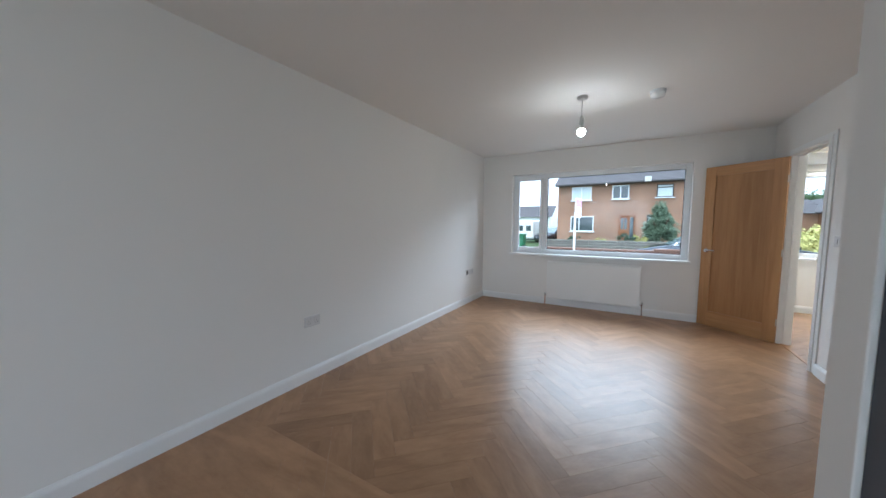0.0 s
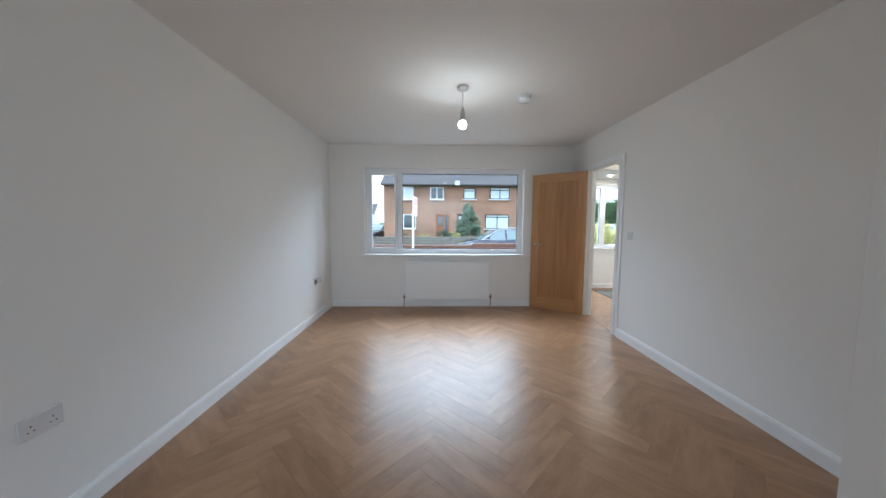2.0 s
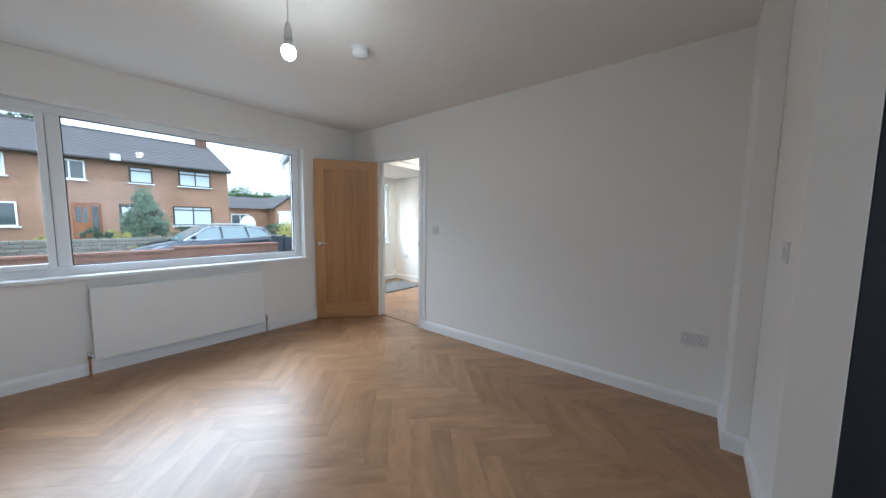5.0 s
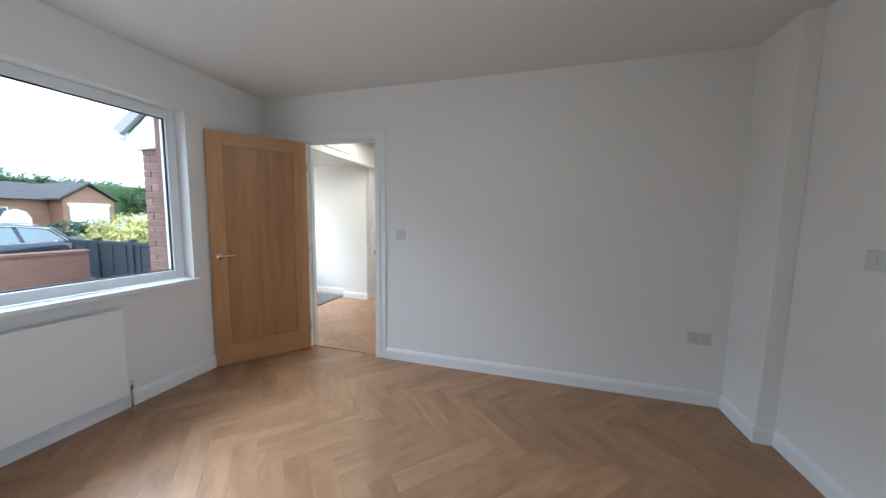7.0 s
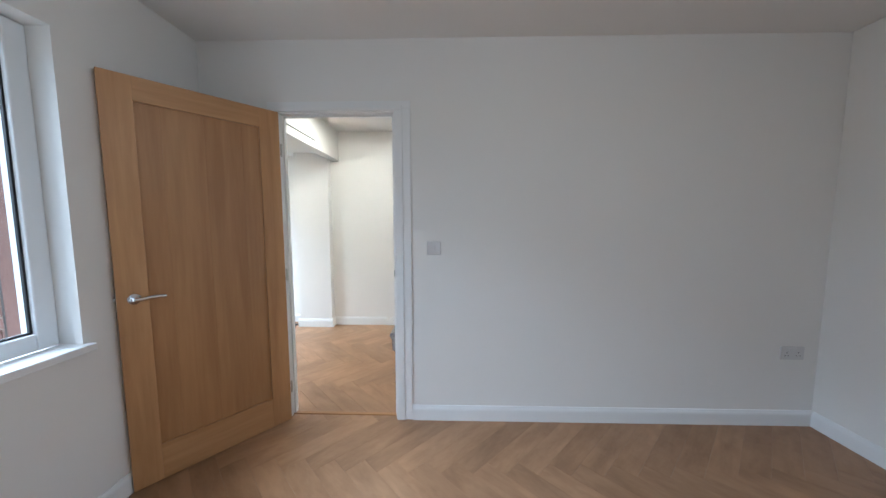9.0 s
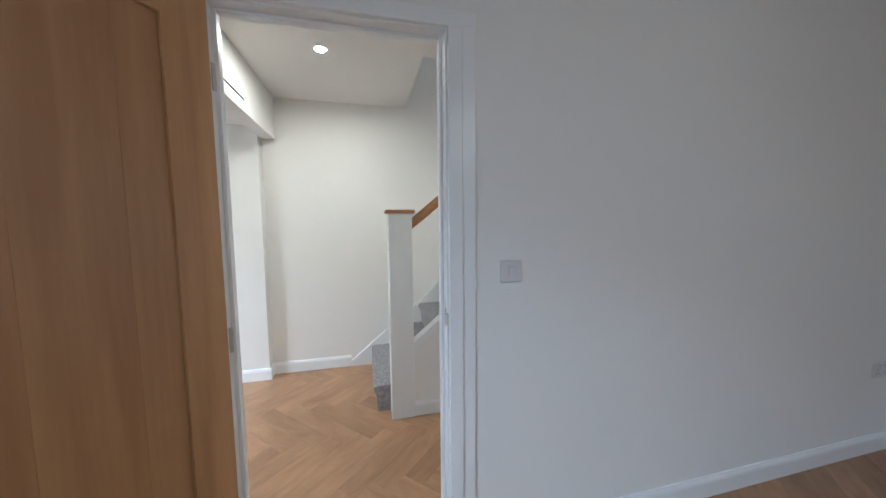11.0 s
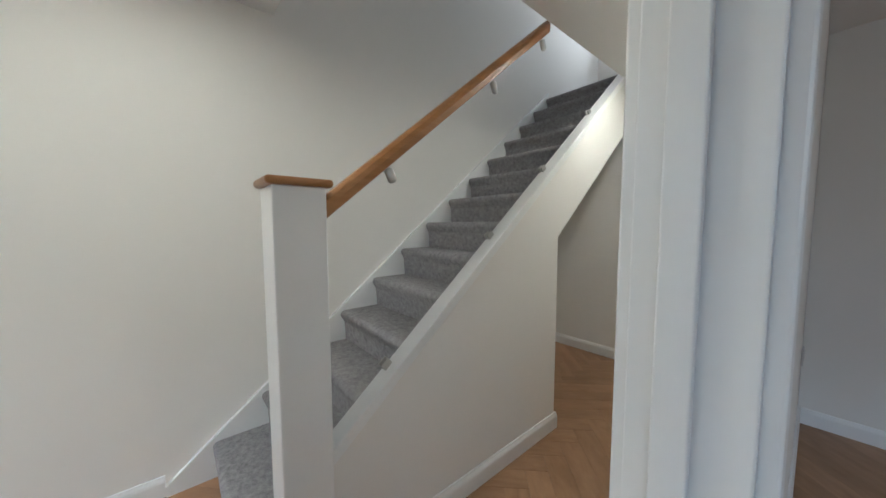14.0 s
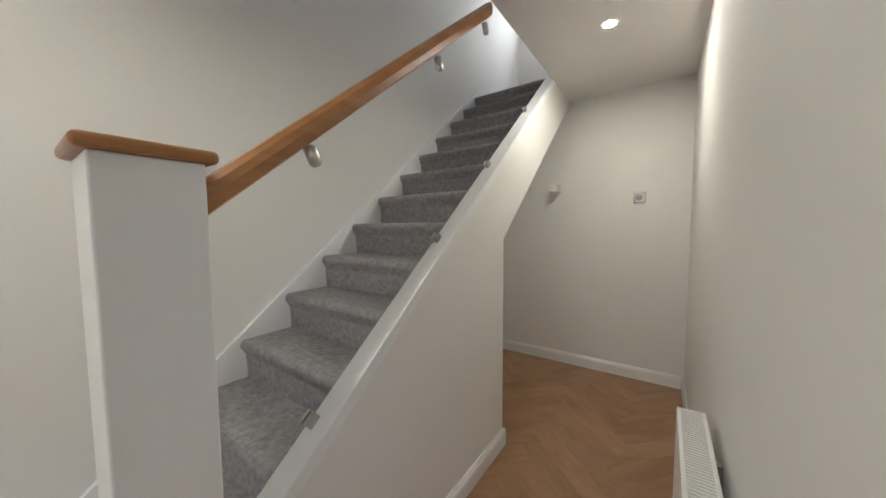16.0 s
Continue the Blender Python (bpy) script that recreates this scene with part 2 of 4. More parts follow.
black_car = material("dark_car_paint", (0.02, 0.022, 0.03), 0.2, vary=0.05, coat=0.6, bump=0)
car_glass = material("tinted_car_glass", (0.22, 0.28, 0.30), 0.05, vary=0.05, bump=0, spec=0.9)
dull_glass = material("far_window_glass", (0.06, 0.075, 0.085), 0.06, vary=0.2, scale=0.8, bump=0, spec=0.9)
blind = material("pale_window_blind", (0.62, 0.68, 0.70), 0.25, vary=0.05, scale=2, fine=20, bump=0.05, spec=0.8)
door_brown = wood("brown_timber_door", (0.20, 0.065, 0.02), (0.34, 0.125, 0.04), 0.4, 2.0, along="z")
dark_frame = material("dark_brown_frame", (0.045, 0.035, 0.03), 0.5, vary=0.1, bump=0.03)
pink_print = material("pink_print", (0.70, 0.34, 0.45), 0.5, vary=0.05, bump=0)
bin_green = material("green_bin_plastic", (0.03, 0.16, 0.07), 0.5, vary=0.08, bump=0.03)

# ---------------------------------------------------------------- mesh tools


def finish(name, bm, mat, parent=None, smooth=False):
    bmesh.ops.recalc_face_normals(bm, faces=bm.faces)
    me = bpy.data.meshes.new(name)
    bm.to_mesh(me)
    bm.free()
    me.materials.append(mat)
    if smooth:
        for p in me.polygons:
            p.use_smooth = True
    ob = new(name, me)
    ob.parent = parent
    return ob


def add_box(bm, a, b, bevel=0.0, seg=2):
    """A box from corner a to corner b, its edges rounded."""
    c = [(p + q) / 2 for p, q in zip(a, b)]
    r = bmesh.ops.create_cube(bm, size=1, matrix=Matrix.Translation(c) @ Matrix.Diagonal([abs(q - p) for p, q in zip(a, b)] + [1]))
    if bevel:
        es = list({e for v in r["verts"] for e in v.link_edges})
        bmesh.ops.bevel(bm, geom=es, offset=bevel, segments=seg, affect="EDGES", profile=0.5)


def box(name, a, b, mat, bevel=0.0, parent=None, seg=2):
    bm = bmesh.new()
    add_box(bm, a, b, bevel, seg)
    return finish(name, bm, mat, parent)


def pieces(name, pairs, mat, bevel=0.0, parent=None):
    """Several parts of one kind, each an object of its own."""
    return [box(name, a, b, mat, bevel, parent) for a, b in pairs]


def boxes(name, pairs, mat, bevel=0.0, parent=None):
    bm = bmesh.new()
    for a, b in pairs:
        add_box(bm, a, b, bevel)
    return finish(name, bm, mat, parent)


def add_prism(bm, poly, axis, lo, hi):
    """A flat outline pushed along an axis: x takes (y, z) pairs, y takes (x, z), z takes (x, y)."""
    put = {"x": lambda p, k: (k, p[0], p[1]), "y": lambda p, k: (p[0], k, p[1]), "z": lambda p, k: (p[0], p[1], k)}[axis]
    A, B = ([bm.verts.new(put(p, k)) for p in poly] for k in (lo, hi))
    bm.faces.new(A)
    bm.faces.new(B[::-1])
    for i in range(len(poly)):
        j = (i + 1) % len(poly)
        bm.faces.new((A[i], B[i], B[j], A[j]))


def prism(name, poly, axis, lo, hi, mat, parent=None, bevel=0.0):
    bm = bmesh.new()
    add_prism(bm, poly, axis, lo, hi)
    if bevel:
        bmesh.ops.bevel(bm, geom=bm.edges[:], offset=bevel, segments=2, affect="EDGES", profile=0.5)
    return finish(name, bm, mat, parent)


def lathe(name, profile, mat, parent=None, at=(0, 0, 0), axis="z", seg=24):
    """A turned piece: (radius, height) pairs swung round an axis."""
    bm = bmesh.new()
    rings = []
    for r, h in profile:
        ring = []
        for i in range(seg):
            a = 2 * math.pi * i / seg
            p = (r * math.cos(a), r * math.sin(a), h)
            p = {"z": p, "x": (p[2], p[0], p[1]), "y": (p[0], p[2], p[1])}[axis]
            ring.append(bm.verts.new(Vector(p) + Vector(at)))
        rings.append(ring)
    for A, B in zip(rings, rings[1:]):
        for i in range(seg):
            j = (i + 1) % seg
            bm.faces.new((A[i], A[j], B[j], B[i]))
    bm.faces.new(rings[0])
    bm.faces.new(rings[-1])
    return finish(name, bm, mat, parent, smooth=True)


def tube(name, pts, r, mat, parent=None, seg=10):
    cu = bpy.data.curves.new(name, "CURVE")
    cu.dimensions, cu.bevel_depth, cu.bevel_resolution = "3D", r, 3
    sp = cu.splines.new("POLY")
    sp.points.add(len(pts) - 1)
    for p, q in zip(sp.points, pts):
        p.co = (*q, 1)
    cu.materials.append(mat)
    cu.use_fill_caps = True
    ob = new(name, cu)
    ob.parent = parent
    return ob


def empty(name, m, label, category, group="", kind=""):
    ob = new(name)
    ob.matrix_basis = m
    return tagged(ob, label, category, group, kind)


def structure(ob, label):
    return tagged(ob, label, "structure", kind="structure")


# ---------------------------------------------------------------- walls, floors, ceilings
LX, RX, FY, CZ = -2.0, 1.645, 5.4, 2.42       # lounge: side walls, window wall, ceiling
HX, OX, HZ = 1.74, 3.56, 2.40                 # hall: near wall, outer wall, ceiling
BY = BACK_Y                                     # back of the room behind the opening
WX0, WX1, WZ0, WZ1 = -1.485, 0.905, 0.80, 2.085   # lounge window opening
DY0, DY1, DZ = 4.165, 4.94, 2.02                   # doorway in the wall between lounge and hall

structure(box("wall_west", (LX - 0.3, BY - 0.3, -0.1), (LX, 5.7, CZ + 0.1), paint), "long plain white painted plaster wall")
structure(boxes("wall_north", [((LX, FY, -0.1), (WX0, 5.7, CZ + 0.1)), ((WX1, FY, -0.1), (HX, 5.7, CZ + 0.1)),
                               ((WX0, FY, -0.1), (WX1, 5.7, WZ0 - 0.03)), ((WX0, FY, WZ1), (WX1, 5.7, CZ + 0.1))], paint),
          "white painted plaster wall pierced by the wide window")
structure(boxes("wall_east", [((RX, 1.3, -0.1), (HX, DY0, CZ + 0.1)), ((RX, DY1, -0.1), (HX, FY, CZ + 0.1)),
                              ((RX, DY0, DZ), (HX, DY1, CZ + 0.1))], paint), "white painted wall between lounge and hall with a doorway")
structure(boxes("wall_nib", [((0.66, 1.255, 0), (RX, 1.4, CZ)), ((1.285, 1.4, 0), (RX, 1.495, CZ))], paint, 0.004),
          "white painted wall nib with a boxed pier")
structure(boxes("wall_south", [((LX - 0.3, BY - 0.3, -0.1), (-1.2, BY, CZ + 0.1)), ((1.2, BY - 0.3, -0.1), (2.6, BY, CZ + 0.1)),
                               ((-1.2, BY - 0.3, -0.1), (1.2, BY, 0.15)), ((-1.2, BY - 0.3, 2.25), (1.2, BY, CZ + 0.1))], paint), "plain white painted back wall")
structure(box("wall_back_east", (RX, BY, -0.1), (RX + 0.095, 1.3, CZ + 0.1), paint), "plain white painted wall of the back room")
structure(box("ceiling_lounge", (LX, BY, CZ), (RX, FY, CZ + 0.1), ceil_paint), "smooth white painted ceiling")

structure(boxes("wall_hall_outer", [((OX, 0.2, -0.1), (3.85, 5.315, 5.0)), ((3.66, 5.315, -0.1), (3.85, 6.95, 2.5))], paint),
          "white painted outer wall running up the stairs")
structure(box("wall_hall_pier", (3.46, 5.315, 0), (3.66, 5.72, 2.13), paint, 0.0), "white painted wall pier beside the porch opening")
structure(boxes("hall_beam", [((HX, 5.21, 2.055), (OX, 5.315, HZ + 0.1)), ((HX, 5.319, 2.13), (3.66, 5.72, HZ + 0.1))], paint, 0.0), "white boxed beam across the porch opening")
structure(box("wall_hall_end", (HX, 1.2, -0.1), (OX, 1.38, HZ + 0.1), paint), "plain white wall at the end of the hall")
structure(boxes("ceiling_hall", [((HX, 1.38, HZ), (2.64, 5.315, HZ + 0.15)), ((2.64, 4.09, HZ), (OX, 5.315, HZ + 0.15))], ceil_paint),
          "smooth white hall ceiling with a stairwell opening")
# the end wall's opening is invented, out of view, to hold the stair lamp
structure(boxes("wall_stairwell", [((2.54, 0.3, HZ + 0.15), (2.64, 4.19, 5.0)), ((2.64, 4.09, HZ + 0.15), (OX, 4.19, 5.0)),
                                   ((2.64, 0.2, 2.6), (OX, 0.3, 3.45)), ((2.64, 0.2, 4.55), (OX, 0.3, 5.0)),
                                   ((2.64, 0.2, 3.45), (2.68, 0.3, 4.55)), ((3.16, 0.2, 3.45), (OX, 0.3, 4.55))], paint), "plain white walls of the stairwell upstairs")
structure(box("ceiling_stairwell", (2.54, 0.2, 5.0), (3.85, 4.2, 5.1), ceil_paint), "plain white ceiling over the stairwell")
structure(box("landing", (2.64, 0.3, 2.45), (OX, 1.46, 2.605), carpet), "grey carpeted landing at the top of the stairs")

# porch
PWX0, PWX1, PWZ0, PWZ1, PY = 2.0, 3.5, 0.77, 2.03, 6.77
structure(boxes("wall_porch_front", [((1.62, PY, -0.1), (PWX0, 6.87, 2.5)), ((PWX1, PY, -0.1), (3.66, 6.87, 2.5)),
                                     ((PWX0, PY, -0.1), (PWX1, 6.87, PWZ0)), ((PWX0, PY, PWZ1), (PWX1, 6.87, 2.5))], paint),
          "white painted porch wall with a window")
structure(box("wall_porch_side", (1.61, 5.7, -0.2), (1.70, 6.87, 2.5), paint), "white painted inner side wall of the porch")
structure(box("ceiling_porch", (1.62, 5.72, 2.13), (3.66, 6.77, 2.2), ceil_paint), "white painted porch ceiling")
tagged(box("beam_slot", (2.0, 5.206, 2.126), (2.87, 5.213, 2.134), dark_hole), "narrow dark slot in the boxed beam", "slot", kind="structure")


# skirting boards: one mitred run a wall
def skirting(name, x0, y0, x1, y1, side, h=0.10, t=0.016):
    """A moulded skirting board along a straight wall; side: the way in which it stands proud of the wall."""
    d = Vector((x1 - x0, y1 - y0, 0))
    n = Vector((side[0], side[1], 0))
    prof = [(0, 0), (t, 0), (t, h * 0.74), (t * 0.86, h * 0.84), (t * 0.60, h * 0.93), (t * 0.45, h), (0, h)]
    bm = bmesh.new()
    A, B = ([bm.verts.new(Vector((x0, y0, 0)) + d * k + n * p + Vector((0, 0, q))) for p, q in prof] for k in (0, 1))
    bm.faces.new(A)
    bm.faces.new(B[::-1])
    for i in range(len(prof)):
        j = (i + 1) % len(prof)
        bm.faces.new((A[i], B[i], B[j], A[j]))
    return tagged(finish(name, bm, gloss_white), "white gloss painted moulded skirting board", "baseboard", kind="structure")


for run in ((LX, BY, LX, FY, (1, 0)), (LX + 0.016, FY, RX, FY, (0, -1)), (RX, 1.495, RX, 4.085, (-1, 0)), (RX, 4.975, RX, FY - 0.016, (-1, 0)),
            (1.285, 1.495, RX - 0.016, 1.495, (0, 1)), (1.285, 1.4, 1.285, 1.511, (-1, 0)), (0.66, 1.4, 1.269, 1.4, (0, 1)),
            (OX, 4.64, OX, 5.315, (-1, 0)), (3.46, 5.315, OX, 5.315, (0, -1)), (3.46, 5.299, 3.46, 5.736, (-1, 0)), (3.46, 5.72, 3.66, 5.72, (0, 1)),
            (3.66, 5.736, 3.66, PY, (-1, 0)), (1.70, PY, 3.644, PY, (0, -1)), (HX, 1.38, OX, 1.38, (0, 1)), (HX, 1.396, HX, 4.085, (1, 0)),
            (HX, 4.975, HX, 5.7, (1, 0)), (OX, 1.396, OX, 2.77, (-1, 0)), (2.64, 2.754, 2.64, 4.18, (-1, 0)), (2.64, 2.77, 2.72, 2.77, (0, -1))):
    skirting("baseboard", *run)


# ---------------------------------------------------------------- windows
def window(name, x0, x1, z0, z1, y, splits, label, depth=0.07, fw=0.07, half=0.0525):
    """A white plastic window in an opening: outer frame, bars, panes and their dark gaskets."""
    w = empty(name, pose(0, y, 0), label, "window", kind="structure")
    bars = [((x0, 0, z0), (x0 + fw, depth, z1)), ((x1 - fw, 0, z0), (x1, depth, z1)),
            ((x0 + fw, 0, z0), (x1 - fw, depth, z0 + fw)), ((x0 + fw, 0, z1 - fw), (x1 - fw, depth, z1))]
    for s in splits:
        bars.append(((s - half, 0, z0 + fw), (s + half, depth, z1 - fw)))
    boxes("frame", bars, upvc, 0.006, w)
    edges = [x0 + fw] + [v for s in splits for v in (s - half, s + half)] + [x1 - fw]
    for a, b in zip(edges[::2], edges[1::2]):
        g = box("pane", (a, depth * 0.45, z0 + fw), (b, depth * 0.45 + 0.006, z1 - fw), glass, 0, w)
        g.visible_shadow = False
        k = 0.008
        boxes("gasket", [((a, 0.018, z0 + fw), (a + k, 0.03, z1 - fw)), ((b - k, 0.018, z0 + fw), (b, 0.03, z1 - fw)),
                         ((a + k, 0.018, z0 + fw), (b - k, 0.03, z0 + fw + k)), ((a + k, 0.018, z1 - fw - k), (b - k, 0.03, z1 - fw))],
              rubber, 0, w)
    return w


lw = window("window_1", WX0, WX1, WZ0, WZ1, 5.50, (-0.969,), "wide white plastic picture window with a side casement", half=0.0365)
boxes("casement_frame", [((-1.43, -0.016, 0.855), (-1.385, 0.02, 2.03)), ((-1.050, -0.016, 0.855), (-1.008, 0.02, 2.03)),
                         ((-1.385, -0.016, 0.855), (-1.050, 0.02, 0.90)), ((-1.385, -0.016, 1.985), (-1.050, 0.02, 2.03))], upvc, 0.005, lw)
boxes("handle", [((-1.041, -0.03, 1.36), (-1.017, -0.016, 1.42)), ((-1.038, -0.05, 1.30), (-1.020, -0.03, 1.40))], upvc, 0.005, lw)
structure(box("window_sill", (-1.52, 5.365, 0.768), (0.93, 5.5, 0.80), gloss_white, 0.005), "white gloss painted window board")
structure(box("window_reveal", (WX1 - 0.012, 5.575, WZ0), (WX1 - 0.002, 5.71, WZ1), red_brick), "brick outer reveal of the lounge window")
window("window_2", PWX0, PWX1, PWZ0 + 0.03, PWZ1, 6.80, (2.86,), "white plastic porch window with two lights")
structure(box("porch_sill", (PWX0 - 0.03, PY - 0.04, PWZ0), (PWX1 + 0.03, 6.80, PWZ0 + 0.03), gloss_white, 0.005), "white porch window board")

# ---------------------------------------------------------------- doorway and door
dl = empty("door_frame", pose(0, 0, 0), "white gloss painted door lining with moulded architraves", "door frame", kind="structure")
pieces("lining", [((RX - 0.002, DY0, 0), (HX + 0.002, DY0 + 0.03, 1.99)), ((RX - 0.002, DY1 - 0.03, 0), (HX + 0.002, DY1, 1.99)),
                 ((RX - 0.002, DY0, 1.99), (HX + 0.002, DY1, 2.02))], gloss_white, 0.002, dl)
pieces("door_stop", [((RX + 0.04, DY0 + 0.03, 0), (RX + 0.07, DY0 + 0.042, 1.99)), ((RX + 0.04, DY1 - 0.042, 0), (RX + 0.07, DY1 - 0.03, 1.99)),
                    ((RX + 0.04, DY0 + 0.042, 1.978), (RX + 0.07, DY1 - 0.042, 1.99))], gloss_white, 0.002, dl)
for sx, s in ((RX, -1), (HX, 1)):
    a, b = sorted((sx, sx + s * 0.017))
    a2, b2 = sorted((sx, sx + s * 0.010))
    pieces("architrave", [((a2, 4.085, 0), (b2, 4.16, 2.01)), ((a, 4.135, 0), (b, 4.187, 1.997)), ((a2, 4.925, 0), (b2, 4.975, 2.01)), ((a, 4.917, 0), (b, 4.948, 1.997)),
                         ((a2, 4.085, 2.01), (b2, 4.975, 2.055)), ((a, 4.135, 1.997), (b, 4.948, 2.028))], gloss_white, 0.003, dl)
boxes("strike_plate", [((RX + 0.002, DY0 + 0.0295, 0.955), (RX + 0.024, DY0 + 0.0315, 1.02))], satin_steel, 0.0005, dl)
boxes("keep_lip", [((RX - 0.020, DY0 + 0.0295, 0.965), (RX + 0.002, DY0 + 0.033, 1.005))], satin_steel, 0.001, dl)
structure(box("threshold_strip", (1.675, DY0 + 0.03, 0.0), (1.705, DY1 - 0.03, 0.006), oak_hand, 0.002), "flat oak threshold strip in the doorway")


def oak_door_leaf(m):
    """A shaker door: stiles, rails, a recessed veneered panel, lever handle, latch and hinges; hinged at its own x = 0."""
    d = empty("door_1", m, "open oak veneered door with one recessed panel", "door")
    W, H, T, z0 = 0.76, 1.981, 0.035, 0.006
    box("stile", (0, -T, z0), (0.112, 0, z0 + H), oak_door, 0.0015, d)
    box("stile", (W - 0.112, -T, z0), (W, 0, z0 + H), oak_door, 0.0015, d)
    box("rail", (0.112, -T, z0 + H - 0.112), (W - 0.112, 0, z0 + H), oak_rail, 0.0015, d)
    box("rail", (0.112, -T, z0), (W - 0.112, 0, z0 + 0.185), oak_rail, 0.0015, d)
    xs = [0.112, 0.205, 0.38, 0.555, W - 0.112]
    for a, b in zip(xs, xs[1:]):
        box("panel", (a, -T + 0.012, z0 + 0.185), (b, -0.012, z0 + H - 0.112), oak_panel, 0.0008, d)
    for s, y in ((1, 0), (-1, -T)):
        lathe("rose", [(0.0, 0), (0.026, 0), (0.026, 0.006), (0.022, 0.009), (0.010, 0.010), (0.010, 0.042), (0.0, 0.042)],
              chrome, d, (0, 0, 0), "y").matrix_basis = pose(W - 0.06, y, 0.955, 0 if s > 0 else 180)
        tube("lever", [(W - 0.06, y + s * 0.042, 0.955), (W - 0.085, y + s * 0.047, 0.957), (W - 0.115, y + s * 0.047, 0.962), (W - 0.145, y + s * 0.045, 0.962),
                       (W - 0.168, y + s * 0.042, 0.958)], 0.0095, chrome, d)
    box("latch", (W - 0.002, -0.03, 0.93), (W + 0.001, -0.006, 0.985), satin_steel, 0, d)
    box("latch_bolt", (W, -0.023, 0.948), (W + 0.010, -0.012, 0.966), satin_steel, 0.002, d)
    for z in (0.23, 0.98, 1.76):
        tube("hinge", [(-0.006, 0.004, z - 0.038), (-0.006, 0.004, z + 0.038)], 0.006, satin_steel, d)
    return d


oak_door_leaf(pose(1.618, 4.895, 0, 0, 0, 141.2))


# ---------------------------------------------------------------- radiators, sockets, lamps
def radiator(m, L, z0, z1, label, grille=True):
    """A steel panel radiator hung with its back to the wall at y = 0 and its face towards +y."""
    r = empty("radiator", m, label, "radiator")
    box("panel", (0, 0.088, z0), (L, 0.10, z1 - 0.012), enamel, 0.005, r)
    box("back_panel", (0.01, 0.03, z0), (L - 0.01, 0.04, z1 - 0.012), enamel, 0.004, r)
    n = int(L / 0.04)
    boxes("convector", [((0.03 + i * (L - 0.06) / n, 0.042, z0 + 0.02), (0.033 + i * (L - 0.06) / n, 0.086, z1 - 0.03)) for i in range(n + 1)], enamel, 0, r)
    pieces("side_cover", [((-0.002, 0.026, z0 + 0.01), (0.004, 0.103, z1)), ((L - 0.004, 0.026, z0 + 0.01), (L + 0.002, 0.103, z1))], enamel, 0.002, r)
    bars = [((0, 0.026, z1 - 0.012), (L, 0.036, z1)), ((0, 0.093, z1 - 0.012), (L, 0.103, z1))]
    k = int(L / 0.0125)
    for i in range(k + 1):
        x = 0.004 + i * (L - 0.012) / k
        bars.append(((x, 0.036, z1 - 0.008), (x + 0.005, 0.093, z1 - 0.002)))
    boxes("top_grille", bars, enamel, 0, r)
    pieces("bracket", [((0.15, 0, z0 + 0.05), (0.18, 0.032, z1 - 0.06)), ((L - 0.18, 0, z0 + 0.05), (L - 0.15, 0.032, z1 - 0.06))], satin_steel, 0, r)
    for x, s in ((-0.03, 1), (L + 0.03, -1)):
        tube("pipe", [(x, 0.06, -0.004), (x, 0.06, z0 + 0.03)], 0.0075, copper if s < 0 else chrome, r)
        lathe("valve", [(0.0, -0.02), (0.013, -0.02), (0.013, 0.02), (0.010, 0.024), (0.010, 0.034), (0.0, 0.034)], chrome, r, (x, 0.06, z0 + 0.035))
        tube("valve_tail", [(x, 0.06, z0 + 0.03), (x + s * 0.034, 0.06, z0 + 0.03)], 0.010, chrome, r)
        lathe("floor_collar", [(0.0, 0), (0.019, 0), (0.016, 0.006), (0.0, 0.006)], copper, r, (x, 0.06, 0.0))
    return r


radiator(pose(0.385, FY - 0.0, 0, 0, 0, 180), 1.25, 0.13, 0.70, "white steel panel radiator under the lounge window")
radiator(pose(HX, 4.02, 0, 0, 0, -90), 0.92, 0.12, 0.655, "white steel panel radiator with a slotted top grille")


def socket(m, label="white plastic double socket outlet with switches"):
    """A double socket with its face towards +y."""
    s = empty("socket_outlet", m, label, "socket")
    box("plate", (-0.073, 0, -0.043), (0.073, 0.010, 0.043), plastic, 0.004, s)
    pins = []
    for c in (-0.036, 0.036):
        pins += [((c - 0.002, 0.0095, 0.000), (c + 0.002, 0.0106, 0.008)), ((c - 0.013, 0.0095, -0.018), (c - 0.007, 0.0106, -0.014)), ((c + 0.007, 0.0095, -0.018), (c + 0.013, 0.0106, -0.014))]
    tagged(boxes("pin_slots", pins, dark_hole, 0, s), kind="stuff")
    pieces("rocker", [((-0.022, 0.009, 0.016), (-0.012, 0.0135, 0.034)), ((0.012, 0.009, 0.016), (0.022, 0.0135, 0.034))], plastic, 0.001, s)
    return s


def light_switch(m, w=0.086, label="white plastic single light switch"):
    s = empty("light_switch", m, label, "light switch")
    box("plate", (-w / 2, 0, -0.043), (w / 2, 0.009, 0.043), plastic, 0.003, s)
    box("rocker", (-0.012, 0.008, -0.02), (0.012, 0.0135, 0.02), plastic, 0.002, s)
    return s


socket(pose(LX, 1.864, 0.485, 0, 0, -90))
socket(pose(LX, 4.90, 0.50, 0, 0, -90))
ae = empty("aerial_outlet", pose(LX, 4.755, 0.50, 0, 0, -90), "small dark aerial outlet beside the double socket", "outlet")
box("plate", (-0.035, 0, -0.04), (0.035, 0.012, 0.04), satin_steel, 0.003, ae)
box("port", (-0.02, 0.010, -0.022), (0.02, 0.016, 0.022), dark_hole, 0.002, ae)
socket(pose(RX, 1.66, 0.485, 0, 0, 90))
socket(pose(3.66, 6.45, 0.50, 0, 0, 90))
light_switch(pose(RX, 3.943, 1.15, 0, 0, 90))
light_switch(pose(0.856, 1.4, 1.15))
th = empty("thermostat", pose(2.074, 1.38, 1.512), "small white wall thermostat with a round dial", "thermostat")
